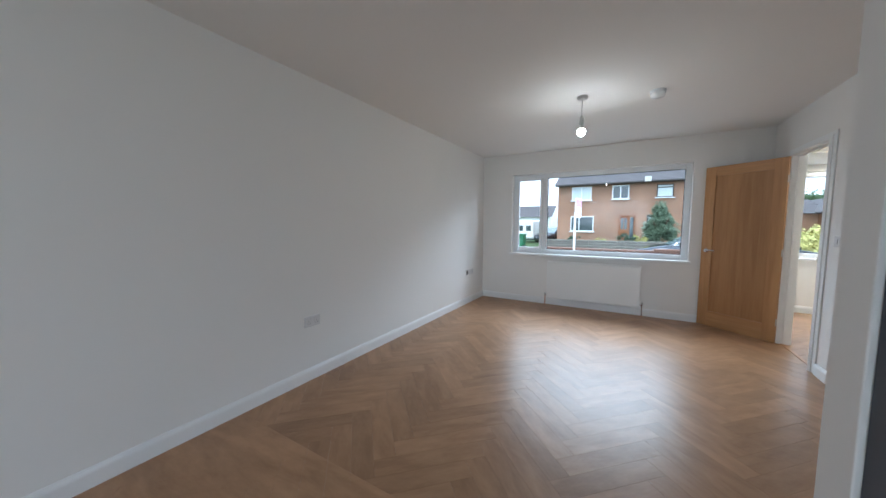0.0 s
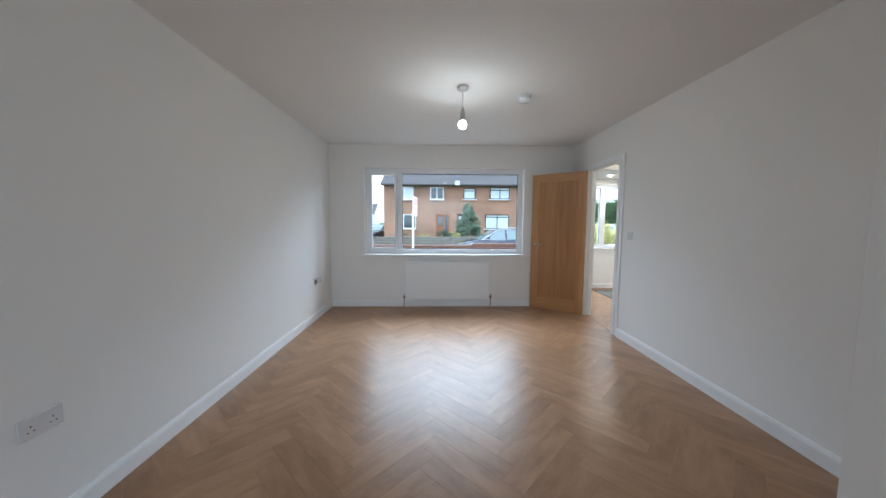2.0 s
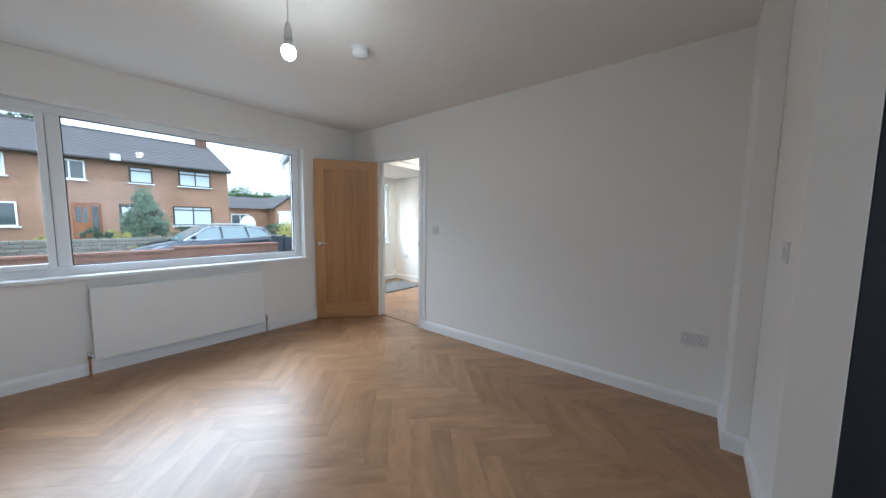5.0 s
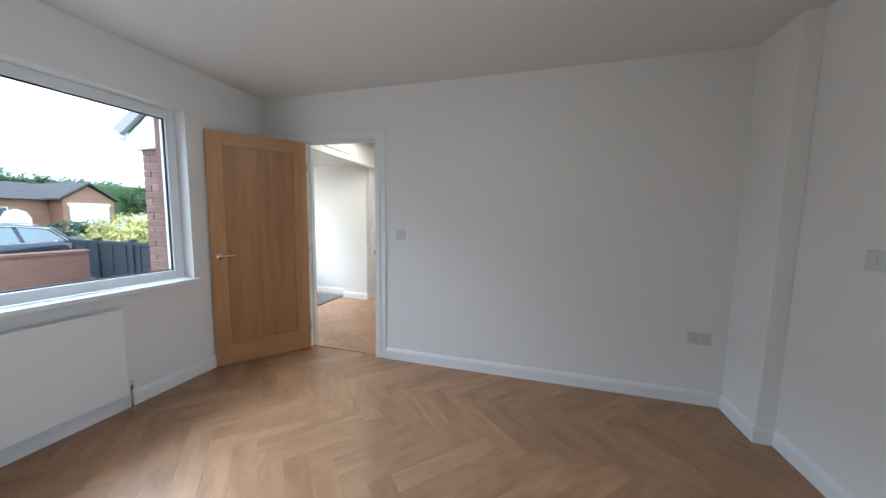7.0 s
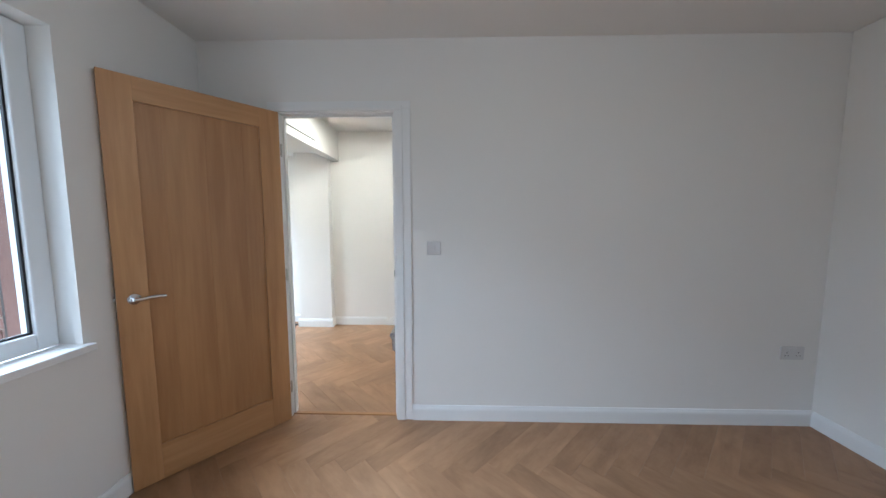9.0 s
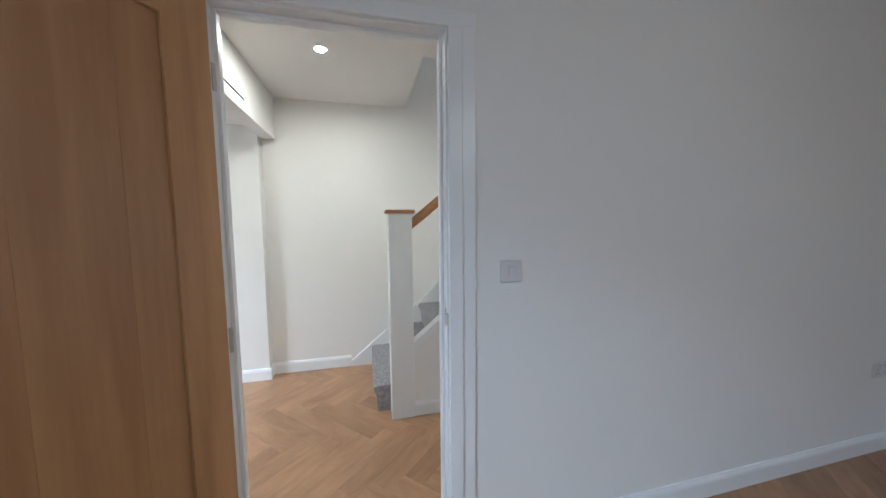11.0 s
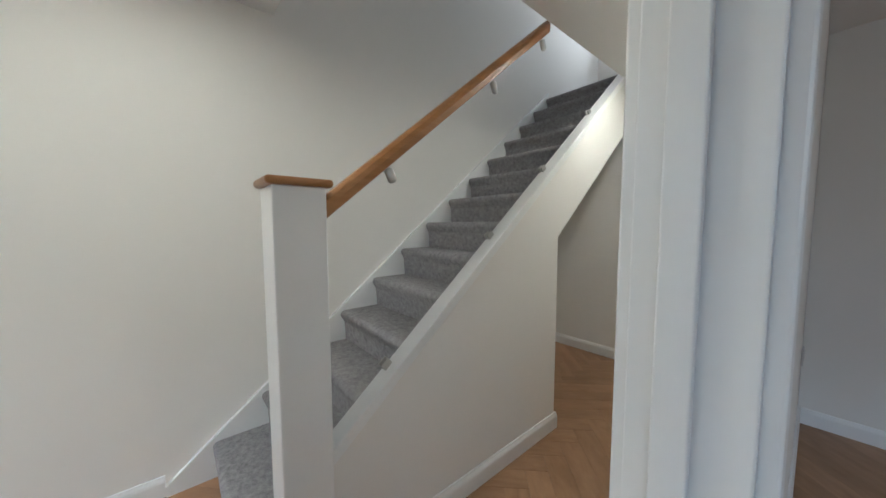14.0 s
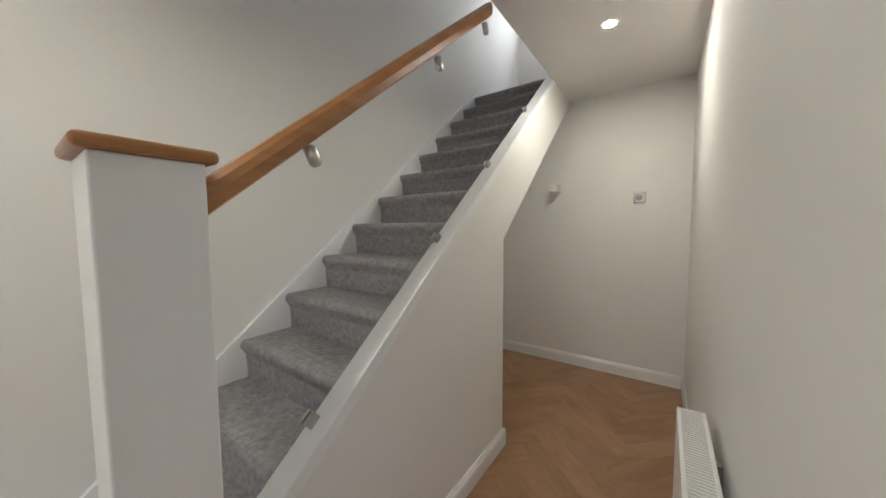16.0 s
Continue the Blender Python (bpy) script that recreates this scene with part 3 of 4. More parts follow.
box("case", (-0.042, 0, -0.042), (0.042, 0.022, 0.042), plastic, 0.005, th)
lathe("dial", [(0.0, 0.022), (0.022, 0.022), (0.020, 0.032), (0.0, 0.032)], plastic, th, (0.004, 0, 0.004), "y")

pl = empty("pendant_lamp", pose(-0.2, 3.385, CZ), "bare lit bulb hanging from a white ceiling rose", "lamp")
lathe("ceiling_rose", [(0.0, 0), (0.047, 0), (0.047, -0.012), (0.038, -0.026), (0.012, -0.032), (0.0, -0.032)], plastic, pl)
tube("flex", [(0, 0, -0.03), (0, 0, -0.17)], 0.0035, plastic, pl)
lathe("lampholder", [(0.0, -0.165), (0.010, -0.165), (0.016, -0.185), (0.019, -0.20), (0.021, -0.235), (0.021, -0.25), (0.0, -0.25)], satin_steel, pl)
lathe("bulb_base", [(0.0, -0.249), (0.013, -0.249), (0.018, -0.262), (0.029, -0.286), (0.0, -0.286)], plastic, pl)
lathe("bulb", [(0.0, -0.2865), (0.0292, -0.2865), (0.033, -0.300), (0.033, -0.312), (0.029, -0.327), (0.019, -0.339), (0.008, -0.344), (0.0, -0.345)], bulb_glow, pl)
sa = empty("smoke_alarm", pose(0.375, 3.56, CZ), "round white smoke alarm on the ceiling", "smoke alarm")
lathe("base", [(0.0, 0), (0.06, 0), (0.06, -0.014), (0.0, -0.014)], upvc, sa)
lathe("body", [(0.0, -0.014), (0.055, -0.014), (0.054, -0.042), (0.045, -0.054), (0.0, -0.056)], upvc, sa)


def downlight(x, y, z):
    d = empty("downlight", pose(x, y, z), "lit recessed downlight with a pale metal rim", "downlight", "hall downlights")
    lathe("rim", [(0.030, 0.0), (0.044, 0.0), (0.043, -0.004), (0.036, -0.006), (0.030, -0.002)], satin_steel, d)
    lathe("lamp", [(0.0, -0.0005), (0.030, -0.0005), (0.029, -0.003), (0.0, -0.0035)], spot_glow, d)


for p in ((2.687, 4.716, HZ), (2.185, 2.385, HZ), (2.71, 6.3, 2.13)):
    downlight(*p)

# ---------------------------------------------------------------- staircase
RISE, GO, Y1, SL = 0.1864, 0.2265, 4.455, 0.823
st = empty("staircase", pose(0, 0, 0), "straight grey carpeted staircase with white strings and an oak handrail", "staircase")
for i in range(14):
    yn, z = Y1 - i * GO, (i + 1) * RISE
    x0 = 2.745 if i == 0 else 2.702
    prof = [(yn - 0.030, z - RISE + 0.001), (yn - 0.024, z - 0.075), (yn - 0.012, z - 0.052), (yn - 0.003, z - 0.038), (yn, z - 0.026), (yn - 0.003, z - 0.014), (yn - 0.012, z - 0.004), (yn - 0.028, z),
            (yn - GO - 0.034, z), (yn - GO - 0.034, z - RISE + 0.001)]
    bm = bmesh.new()
    add_prism(bm, prof, "x", x0, 3.536)
    tagged(finish("carpeted_step", bm, carpet, st), "deep pile grey carpet")
line = lambda y, z, y2: z + SL * (y - y2)
prism("side_wall", [(4.18, 0), (4.18, line(3.841, 0.79, 4.18)), (1.38, line(3.841, 0.79, 1.38)), (1.38, 2.40), (1.38, line(2.81, 1.187, 1.38)), (2.77, 1.21), (2.77, 0)],
      "x", 2.64, 2.70, paint, st)
prism("string_capping", [(4.18, line(3.841, 0.80, 4.18)), (4.18, line(3.841, 0.745, 4.18)), (1.38, line(3.841, 0.745, 1.38)), (1.38, line(3.841, 0.80, 1.38))],
      "x", 2.630, 2.712, gloss_white, st, 0.004)
prism("wall_string", [(4.64, 0.0), (4.64, 0.05), (1.46, line(4.455, 0.215, 1.46)), (1.46, line(4.455, 0.0, 1.46)), (4.3, 0.0)], "x", 3.536, OX, gloss_white, st)
prism("soffit", [(2.81, 1.16), (1.38, line(2.81, 1.16, 1.38)), (1.38, line(2.81, 1.19, 1.38)), (2.81, 1.19)], "x", 2.70, OX, paint, st)
box("cupboard_end", (2.70, 2.77, 0), (OX, 2.81, 1.19), paint, 0, st)
box("newel_post", (2.615, 4.18, 0), (2.765, 4.335, 1.398), gloss_white, 0.004, st)
cap = bmesh.new()
add_box(cap, (2.600, 4.160, 1.398), (2.780, 4.352, 1.423), 0.010, 3)
tagged(finish("newel_cap", cap, oak_hand, st), "varnished oak cap")
hr = [(-0.028, -0.028), (-0.030, 0.0), (-0.026, 0.020), (-0.014, 0.034), (0.014, 0.034), (0.026, 0.020), (0.030, 0.0), (0.028, -0.028), (0.012, -0.034), (-0.012, -0.034)]
bm = bmesh.new()
ends = [[bm.verts.new((2.695 + a, y, z + b * 1.15)) for a, b in hr] for y, z in ((4.18, 1.324), (2.862, 1.324 + 0.826 * 1.318))]
bm.faces.new(ends[0])
bm.faces.new(ends[1][::-1])
for i in range(len(hr)):
    j = (i + 1) % len(hr)
    bm.faces.new((ends[0][i], ends[0][j], ends[1][j], ends[1][i]))
tagged(finish("handrail", bm, oak_hand, st), "varnished oak handrail")
for y, z in ((3.935, 0.723), (3.33, 1.215), (2.866, 1.598), (2.32, 2.045)):
    c = boxes("glass_clamp", [((-0.014, -0.02, -0.022), (-0.005, 0.02, 0.022)), ((0.005, -0.02, -0.022), (0.014, 0.02, 0.022)), ((-0.010, -0.016, -0.030), (0.010, 0.016, -0.020))], satin_steel, 0.003, st)
    c.matrix_basis = pose(2.695, y, z + 0.012, -39)
for y, z in ((3.905, 1.475), (3.31, 1.962), (2.893, 2.308)):
    c = lathe("rail_clamp", [(0.0, -0.03), (0.012, -0.028), (0.019, -0.02), (0.019, 0.02), (0.0, 0.026)], satin_steel, st)
    c.matrix_basis = pose(2.692, y, z, -25) @ Matrix.Diagonal((0.75, 1, 1.1, 1))
tagged(box("boxed_pipe", (2.70, 1.38, 1.60), (2.765, 1.50, 1.66), paint, 0.003), "small white boxed ledge below the stair soffit", "boxing", kind="structure")

# tall dark unit beyond the opening
tu = empty("tall_cabinet", pose(0, 0, 0), "tall dark navy painted cabinet beyond the opening", "cabinet")
box("body", (0.672, 0.62, 0.10), (RX - 0.01, 1.25, 2.36), navy, 0.002, tu)
box("plinth", (0.70, 0.68, 0.0), (RX - 0.01, 1.24, 0.10), navy, 0, tu)
pieces("cabinet_door", [((0.675, 0.60, 0.12), (1.15, 0.618, 2.34)), ((1.155, 0.60, 0.12), (1.63, 0.618, 2.34))], navy, 0.002, tu)

dm = empty("door_mat", pose(3.0, 6.08, 0.0, 0, 0, 0), "grey ribbed door mat with a dark rubber edge", "mat")
box("edging", (-0.42, -0.30, 0.0005), (0.55, 0.42, 0.007), rubber, 0.003, dm)
box("pile", (-0.395, -0.275, 0.006), (0.525, 0.395, 0.014), mat_grey, 0.004, dm)

# ---------------------------------------------------------------- outside: ground and boundary
structure(box("ground", (-900, -900, -0.9), (900, 900, -0.46), grass_mat), "open ground with lawns out to the horizon")
structure(box("road", (-120, 13.2, -0.47), (120, 18.6, -0.44), asphalt), "grey asphalt street")
structure(boxes("pavement", [((-120, 12.4, -0.47), (3.8, 13.2, -0.33)), ((-120, 18.6, -0.47), (120, 19.8, -0.33))], pave, 0.01), "concrete pavement with a raised kerb")
structure(box("drive", (-12, 5.7, -0.5), (3.8, 12.2, -0.2), gravel_mat), "pale gravel front drive")
structure(boxes("garden_terrace", [((-4.5, 20.2, -0.5), (8.4, 25.1, 0.0))], grass_mat), "raised front garden behind the stone wall")

gw = empty("garden_wall", pose(0, 12.2, 0), "low red brick garden wall with a flat coping", "wall")
boxes("wall", [((-2.7, 0, -0.4), (0.95, 0.22, 0.38)), ((0.95, 0, -0.4), (3.55, 0.22, 0.44))], garden_brick, 0.004, gw)
pieces("coping", [((-2.72, -0.02, 0.38), (0.95, 0.24, 0.44)), ((0.95, -0.02, 0.44), (3.57, 0.24, 0.50))], garden_brick, 0.008, gw)

fe = empty("fence", pose(3.8, 0, 0), "dark painted vertical board fence along the drive", "fence")
for i in range(3):
    box("post", (-0.05, 10.0 + i * 1.15, -0.2), (0.05, 10.1 + i * 1.15, 0.74), fence_paint, 0.006, fe)
for k in range(9):
    y = 9.2 + k * 0.45
    box("board", (-0.012, y, -0.18), (0.012, y + 0.425, 0.66), fence_paint, 0.004, fe)
    box("batten", (-0.034, y + 0.40, -0.18), (-0.0125, y + 0.448, 0.60), fence_paint, 0.004, fe)
pieces("fence_rail", [((-0.035, 9.2, 0.60), (0.035, 13.25, 0.68)), ((0.012, 9.2, 0.0), (0.045, 13.25, 0.08))], fence_paint, 0.005, fe)

# stone garden wall over the road
sw = empty("stone_wall", pose(0, 20.0, 0), "low grey rubble stone garden wall", "wall")
rnd = random.Random(5)
bm = bmesh.new()
for c in range(5):
    x = -4.4
    while x < 8.3:
        w = rnd.uniform(0.25, 0.6)
        add_box(bm, (x, rnd.uniform(-0.03, 0.02), -0.34 + c * 0.145), (x + w - 0.015, 0.3, -0.34 + (c + 1) * 0.145 - 0.012 + rnd.uniform(-0.01, 0.01)), 0.02, 1)
        x += w
tagged(finish("stones", bm, stone, sw), "uneven grey stones", kind="stuff")
box("wall_core", (-4.4, 0.03, -0.4), (8.3, 0.28, 0.36), mortar, 0, sw)


# ---------------------------------------------------------------- planting
def crown(name, n, size, centre, radii, mat, parent, rng, tips=0.0):
    """Many small leaves round clumps on an uneven outline."""
    bm = bmesh.new()
    clumps = []
    for _ in range(max(8, n // 60)):
        while True:
            p = Vector([rng.uniform(-1, 1) for _ in range(3)])
            if 0.25 < p.length < 1:
                break
        if tips:
            k = 1 - tips * (p.z + 1) / 2
            p.x, p.y = p.x * k, p.y * k
        clumps.append((p, rng.uniform(0.16, 0.34)))
    for i in range(n):
        c, r = clumps[i % len(clumps)]
        d = Vector([rng.gauss(0, 1) for _ in range(3)]).normalized() * r * rng.uniform(0.4, 1)
        p = Vector([centre[k] + (c[k] + d[k]) * radii[k] for k in range(3)])
        a = Vector([rng.gauss(0, 1) for _ in range(3)]).normalized()
        b = a.orthogonal().normalized()
        s = size * rng.uniform(0.6, 1.3)
        vs = [bm.verts.new(p + v) for v in (-a * s, b * s * 0.45, a * s, -b * s * 0.45)]
        bm.faces.new(vs[:3])
        bm.faces.new((vs[0], vs[2], vs[3]))
    me = bpy.data.meshes.new(name)
    bm.to_mesh(me)
    bm.free()
    me.materials.append(mat)
    ob = new(name, me)
    ob.parent = parent
    return tagged(ob, kind="stuff")


def plant(name, m, label, category, mat, radii, n, size, seed, tips=0.0, trunk=None):
    rng = random.Random(seed)
    p = empty(name, m, label, category)
    h = trunk or radii[2] * 0.3
    lathe("trunk", [(0.0, -0.05), (0.09 * radii[0] + 0.02, -0.05), (0.06 * radii[0] + 0.015, h), (0.02, h + radii[2]), (0.0, h + radii[2])], bark, p, seg=8)
    for k in range(6):
        a = k * 1.05
        tube("limb", [(0, 0, h * 0.6 + 0.1 * k * radii[2]), (math.cos(a) * radii[0] * 0.6, math.sin(a) * radii[1] * 0.6, h + radii[2] * (0.4 + 0.15 * k))], 0.02 * radii[0] + 0.008, bark, p)
    crown("leaves", n, size, (0, 0, h + radii[2] * 0.85), radii, mat, p, rng, tips)
    return p


plant("conifer_shrub", pose(1.75, 21.6, 0.0), "loose blue-green conifer shrub in the front garden", "shrub", leaf_blue, (1.15, 1.0, 1.1), 7500, 0.07, 1, 0.92)
for i, (x, y, z, r, h) in enumerate(((4.9, 10.7, -0.3, 0.85, 0.74), (5.0, 12.1, -0.3, 0.95, 0.76), (5.2, 13.6, -0.35, 0.95, 0.76))):
    tagged(plant("golden_shrub", pose(x, y, z), "golden yellow-green evergreen shrub behind the fence", "shrub", leaf_yellow, (r, r, h), 6500, 0.05, 20 + i), group="golden shrubs")
for i, (x, r, h, mt) in enumerate(((-2.6, 0.4, 0.28, leaf_green), (-1.2, 0.35, 0.22, leaf_yellow), (0.1, 0.55, 0.35, leaf_green), (0.75, 0.4, 0.32, leaf_yellow), (3.4, 0.8, 0.4, leaf_green), (5.2, 0.7, 0.35, leaf_green))):
    tagged(plant("garden_plant", pose(x, 21.0, 0.0), "low leafy garden plant behind the stone wall", "plant", mt, (r, 0.35, h), 900, 0.05, 40 + i), group="garden plants")
plant("dark_shrub", pose(7.7, 21.4, -0.4), "dark rounded evergreen shrub by the garage", "shrub", leaf_green, (1.2, 0.9, 0.62), 4000, 0.07, 60)
for i, (x, y, h, r) in enumerate(((-1.5, 36, 6.4, 2.2), (1.3, 37, 6.0, 2.3))):
    tagged(plant("tree", pose(x, y, -0.4), "broad green tree behind the house roof", "tree", leaf_green, (r, r, 1.7), 6000, 0.16, 70 + i, trunk=h - 1.5), group="trees behind the house")
hedge = empty("hedge", pose(0, 0, 0), "tall dark green conifer hedge along the skyline", "hedge")
rng = random.Random(9)
for k in range(9):
    crown("foliage", 11000, 0.17, (9 + k * 6.2, 46 + (k % 3), 2.1), (4.6, 1.6, 2.9 + 0.25 * math.sin(k * 2.1)), hedge_leaf, hedge, rng)
box("hedge_core", (6, 46.4, -0.5), (62, 48, 4.3), hedge_leaf, 0.3, hedge)


# ---------------------------------------------------------------- houses
def stepped_roof(name, x0, x1, ya, za, yb, zb, n, parent, mat=tile_roof, lap=0.035):
    """A roof slope of overlapping tile courses from the eaves (ya, za) to the ridge (yb, zb)."""
    bm = bmesh.new()
    dy, dz = (yb - ya) / n, (zb - za) / n
    for i in range(n):
        y, z = ya + i * dy, za + i * dz
        add_prism(bm, [(y, z), (y, z + lap), (y + dy * 1.12, z + dz * 1.12 + lap * 0.3), (y + dy * 1.12, z + dz * 1.12 - 0.02)], "x", x0, x1)
    return tagged(finish(name, bm, mat, parent), "overlapping brown concrete tiles", kind="stuff")


def house_window(parent, x0, x1, z0, z1, y, frame_mat, fill, bars=(), top=0.0):
    w = new("window")
    w.parent, w.matrix_basis = parent, pose(0, y, 0)
    f = 0.06
    parts = [((x0, -0.03, z0), (x0 + f, 0.05, z1)), ((x1 - f, -0.03, z0), (x1, 0.05, z1)), ((x0 + f, -0.03, z0), (x1 - f, 0.05, z0 + f)), ((x0 + f, -0.03, z1 - f), (x1 - f, 0.05, z1))]
    for b in bars:
        parts.append(((b - f / 2, -0.03, z0 + f), (b + f / 2, 0.05, z1 - f)))
    if top:
        parts.append(((x0 + f, -0.028, z1 - top - f / 2), (x1 - f, 0.048, z1 - top + f / 2)))
    boxes("frame", parts, frame_mat, 0, w)
    box("pane", (x0 + f, 0.0, z0 + f), (x1 - f, 0.02, z1 - f), fill, 0, w)
    box("sill", (x0 - 0.08, -0.10, z0 - 0.06), (x1 + 0.08, 0.05, z0 - 0.003), upvc, 0.004, w)


def house_opposite():
    h = empty("house", pose(0, 25, 0), "two-storey orange brick terraced house with brown tiled roof", "house")
    wins = [(-3.39, -2.10, 2.98, 3.93, upvc, blind, (-2.75,), 0), (-0.81, 0.19, 3.0, 3.92, upvc, dull_glass, (-0.31,), 0), (1.72, 2.62, 3.03, 3.86, dark_frame, blind, (), 0.2),
            (3.74, 5.25, 3.04, 3.93, dark_frame, blind, (4.5,), 0.22), (-3.42, -1.90, 0.78, 1.85, upvc, dull_glass, (-2.85,), 0), (3.40, 5.24, 0.79, 1.88, dark_frame, blind, (4.32,), 0.2)]
    box("wall", (-4.35, 0, -0.3), (6.17, 8.0, 4.12), house_brick, 0, h)
    for x0, x1, z0, z1, fm, fill, bars, top in wins:
        house_window(h, x0, x1, z0, z1, -0.05, fm, fill, bars, top)
    d = new("door")
    d.parent, d.matrix_basis = h, pose(0, -0.04, 0)
    boxes("frame", [((-0.36, -0.04, -0.1), (-0.29, 0.05, 1.92)), ((0.55, -0.04, -0.1), (0.62, 0.05, 1.92)), ((0.22, -0.04, -0.1), (0.28, 0.05, 1.86)), ((-0.29, -0.04, 1.86), (0.55, 0.05, 1.92))], door_brown, 0, d)
    box("leaf", (-0.29, -0.01, -0.1), (0.22, 0.03, 1.86), door_brown, 0, d)
    pieces("glazing", [((-0.22, -0.02, 0.95), (-0.06, 0.0, 1.7)), ((-0.01, -0.02, 0.95), (0.15, 0.0, 1.7)), ((0.31, -0.02, 0.2), (0.52, 0.03, 1.75))], dull_glass, 0, d)
    d2 = new("door")
    d2.parent, d2.matrix_basis = h, pose(0, -0.04, 0)
    box("leaf", (1.25, -0.01, -0.1), (2.0, 0.03, 1.92), dark_frame, 0, d2)
    box("glazing", (1.35, -0.02, 0.9), (1.9, 0.0, 1.75), blind, 0, d2)
    stepped_roof("roof", -4.55, 6.3, -0.4, 4.10, 4.0, 6.15, 17, h)
    prism("roof_back", [(4.0, 6.1), (8.4, 4.1), (8.4, 4.0), (4.0, 6.0)], "x", -4.55, 6.3, tile_roof, h)
    prism("gable", [(0, 4.12), (8, 4.12), (4, 6.0)], "x", -4.3, 6.12, side_brick, h)
    boxes("ridge_tiles", [((-4.55 + i * 0.45, 3.88, 6.11), (-4.12 + i * 0.45, 4.12, 6.22)) for i in range(24)], tile_roof, 0.03, h)
    boxes("gutter", [((-4.5, -0.5, 4.0), (6.25, -0.38, 4.09))], dark_frame, 0.02, h)
    box("fascia", (-4.5, -0.38, 3.98), (6.25, -0.34, 4.12), dark_frame, 0, h)
    box("chimney", (5.62, 3.6, 5.6), (6.12, 4.3, 7.0), garden_brick, 0.01, h)
    lathe("chimney_pot", [(0.0, 6.95), (0.12, 6.95), (0.10, 7.25), (0.12, 7.28), (0.0, 7.28)], red_brick, h, (5.84, 4.0, 0), seg=12)
    boxes("alarm_box", [((1.02, -0.70, 4.02), (1.38, -0.49, 4.34))], plastic, 0.02, h)
    return h


house_opposite()

bg = empty("bungalow", pose(0, 32, 0), "low brick bungalow with a white garage door", "house")
box("wall", (8.3, 1.5, -0.4), (12.0, 8, 2.15), house_brick, 0, bg)
box("garage_wall", (12.0, 0, -0.4), (14.6, 7, 2.15), house_brick, 0, bg)
prism("gable", [(12.0, 2.15), (14.6, 2.15), (13.3, 3.1)], "y", 0.0, 7, house_brick, bg)
for s in (-1, 1):
    prism("roof", [(13.3, 3.25), (13.3 + s * 1.55, 2.1), (13.3 + s * 1.55, 2.2), (13.3, 3.36)], "y", -0.2, 7, tile_roof, bg)
stepped_roof("roof_slope", 8.0, 12.6, 1.2, 2.1, 5.0, 3.3, 10, bg)
box("garage_door", (12.3, -0.04, -0.4), (14.3, 0.0, 1.75), upvc, 0.01, bg)
box("lintel", (12.2, -0.05, 1.75), (14.4, -0.002, 1.95), upvc, 0.01, bg)
house_window(bg, 8.9, 10.3, 0.6, 1.6, 1.44, upvc, dull_glass, (9.6,))

fh = empty("far_house", pose(-16.5, 62, -0.5), "distant pale rendered house with a dark roof", "house")
box("wall", (-4, 0, 0), (4, 8, 3.2), gloss_white, 0, fh)
stepped_roof("roof", -4.4, 4.4, -0.4, 3.1, 4, 5.4, 10, fh)
prism("gable", [(0, 3.2), (8, 3.2), (4, 5.3)], "x", -4, 4, gloss_white, fh)
house_window(fh, -3, -1.5, 1.0, 2.2, -0.05, upvc, dull_glass, (-2.2,))
house_window(fh, 1.0, 2.5, 1.0, 2.2, -0.05, upvc, dull_glass, (1.8,))
fh2 = copy_thing(fh, pose(-27, 70, -0.5, 0, 0, 12))


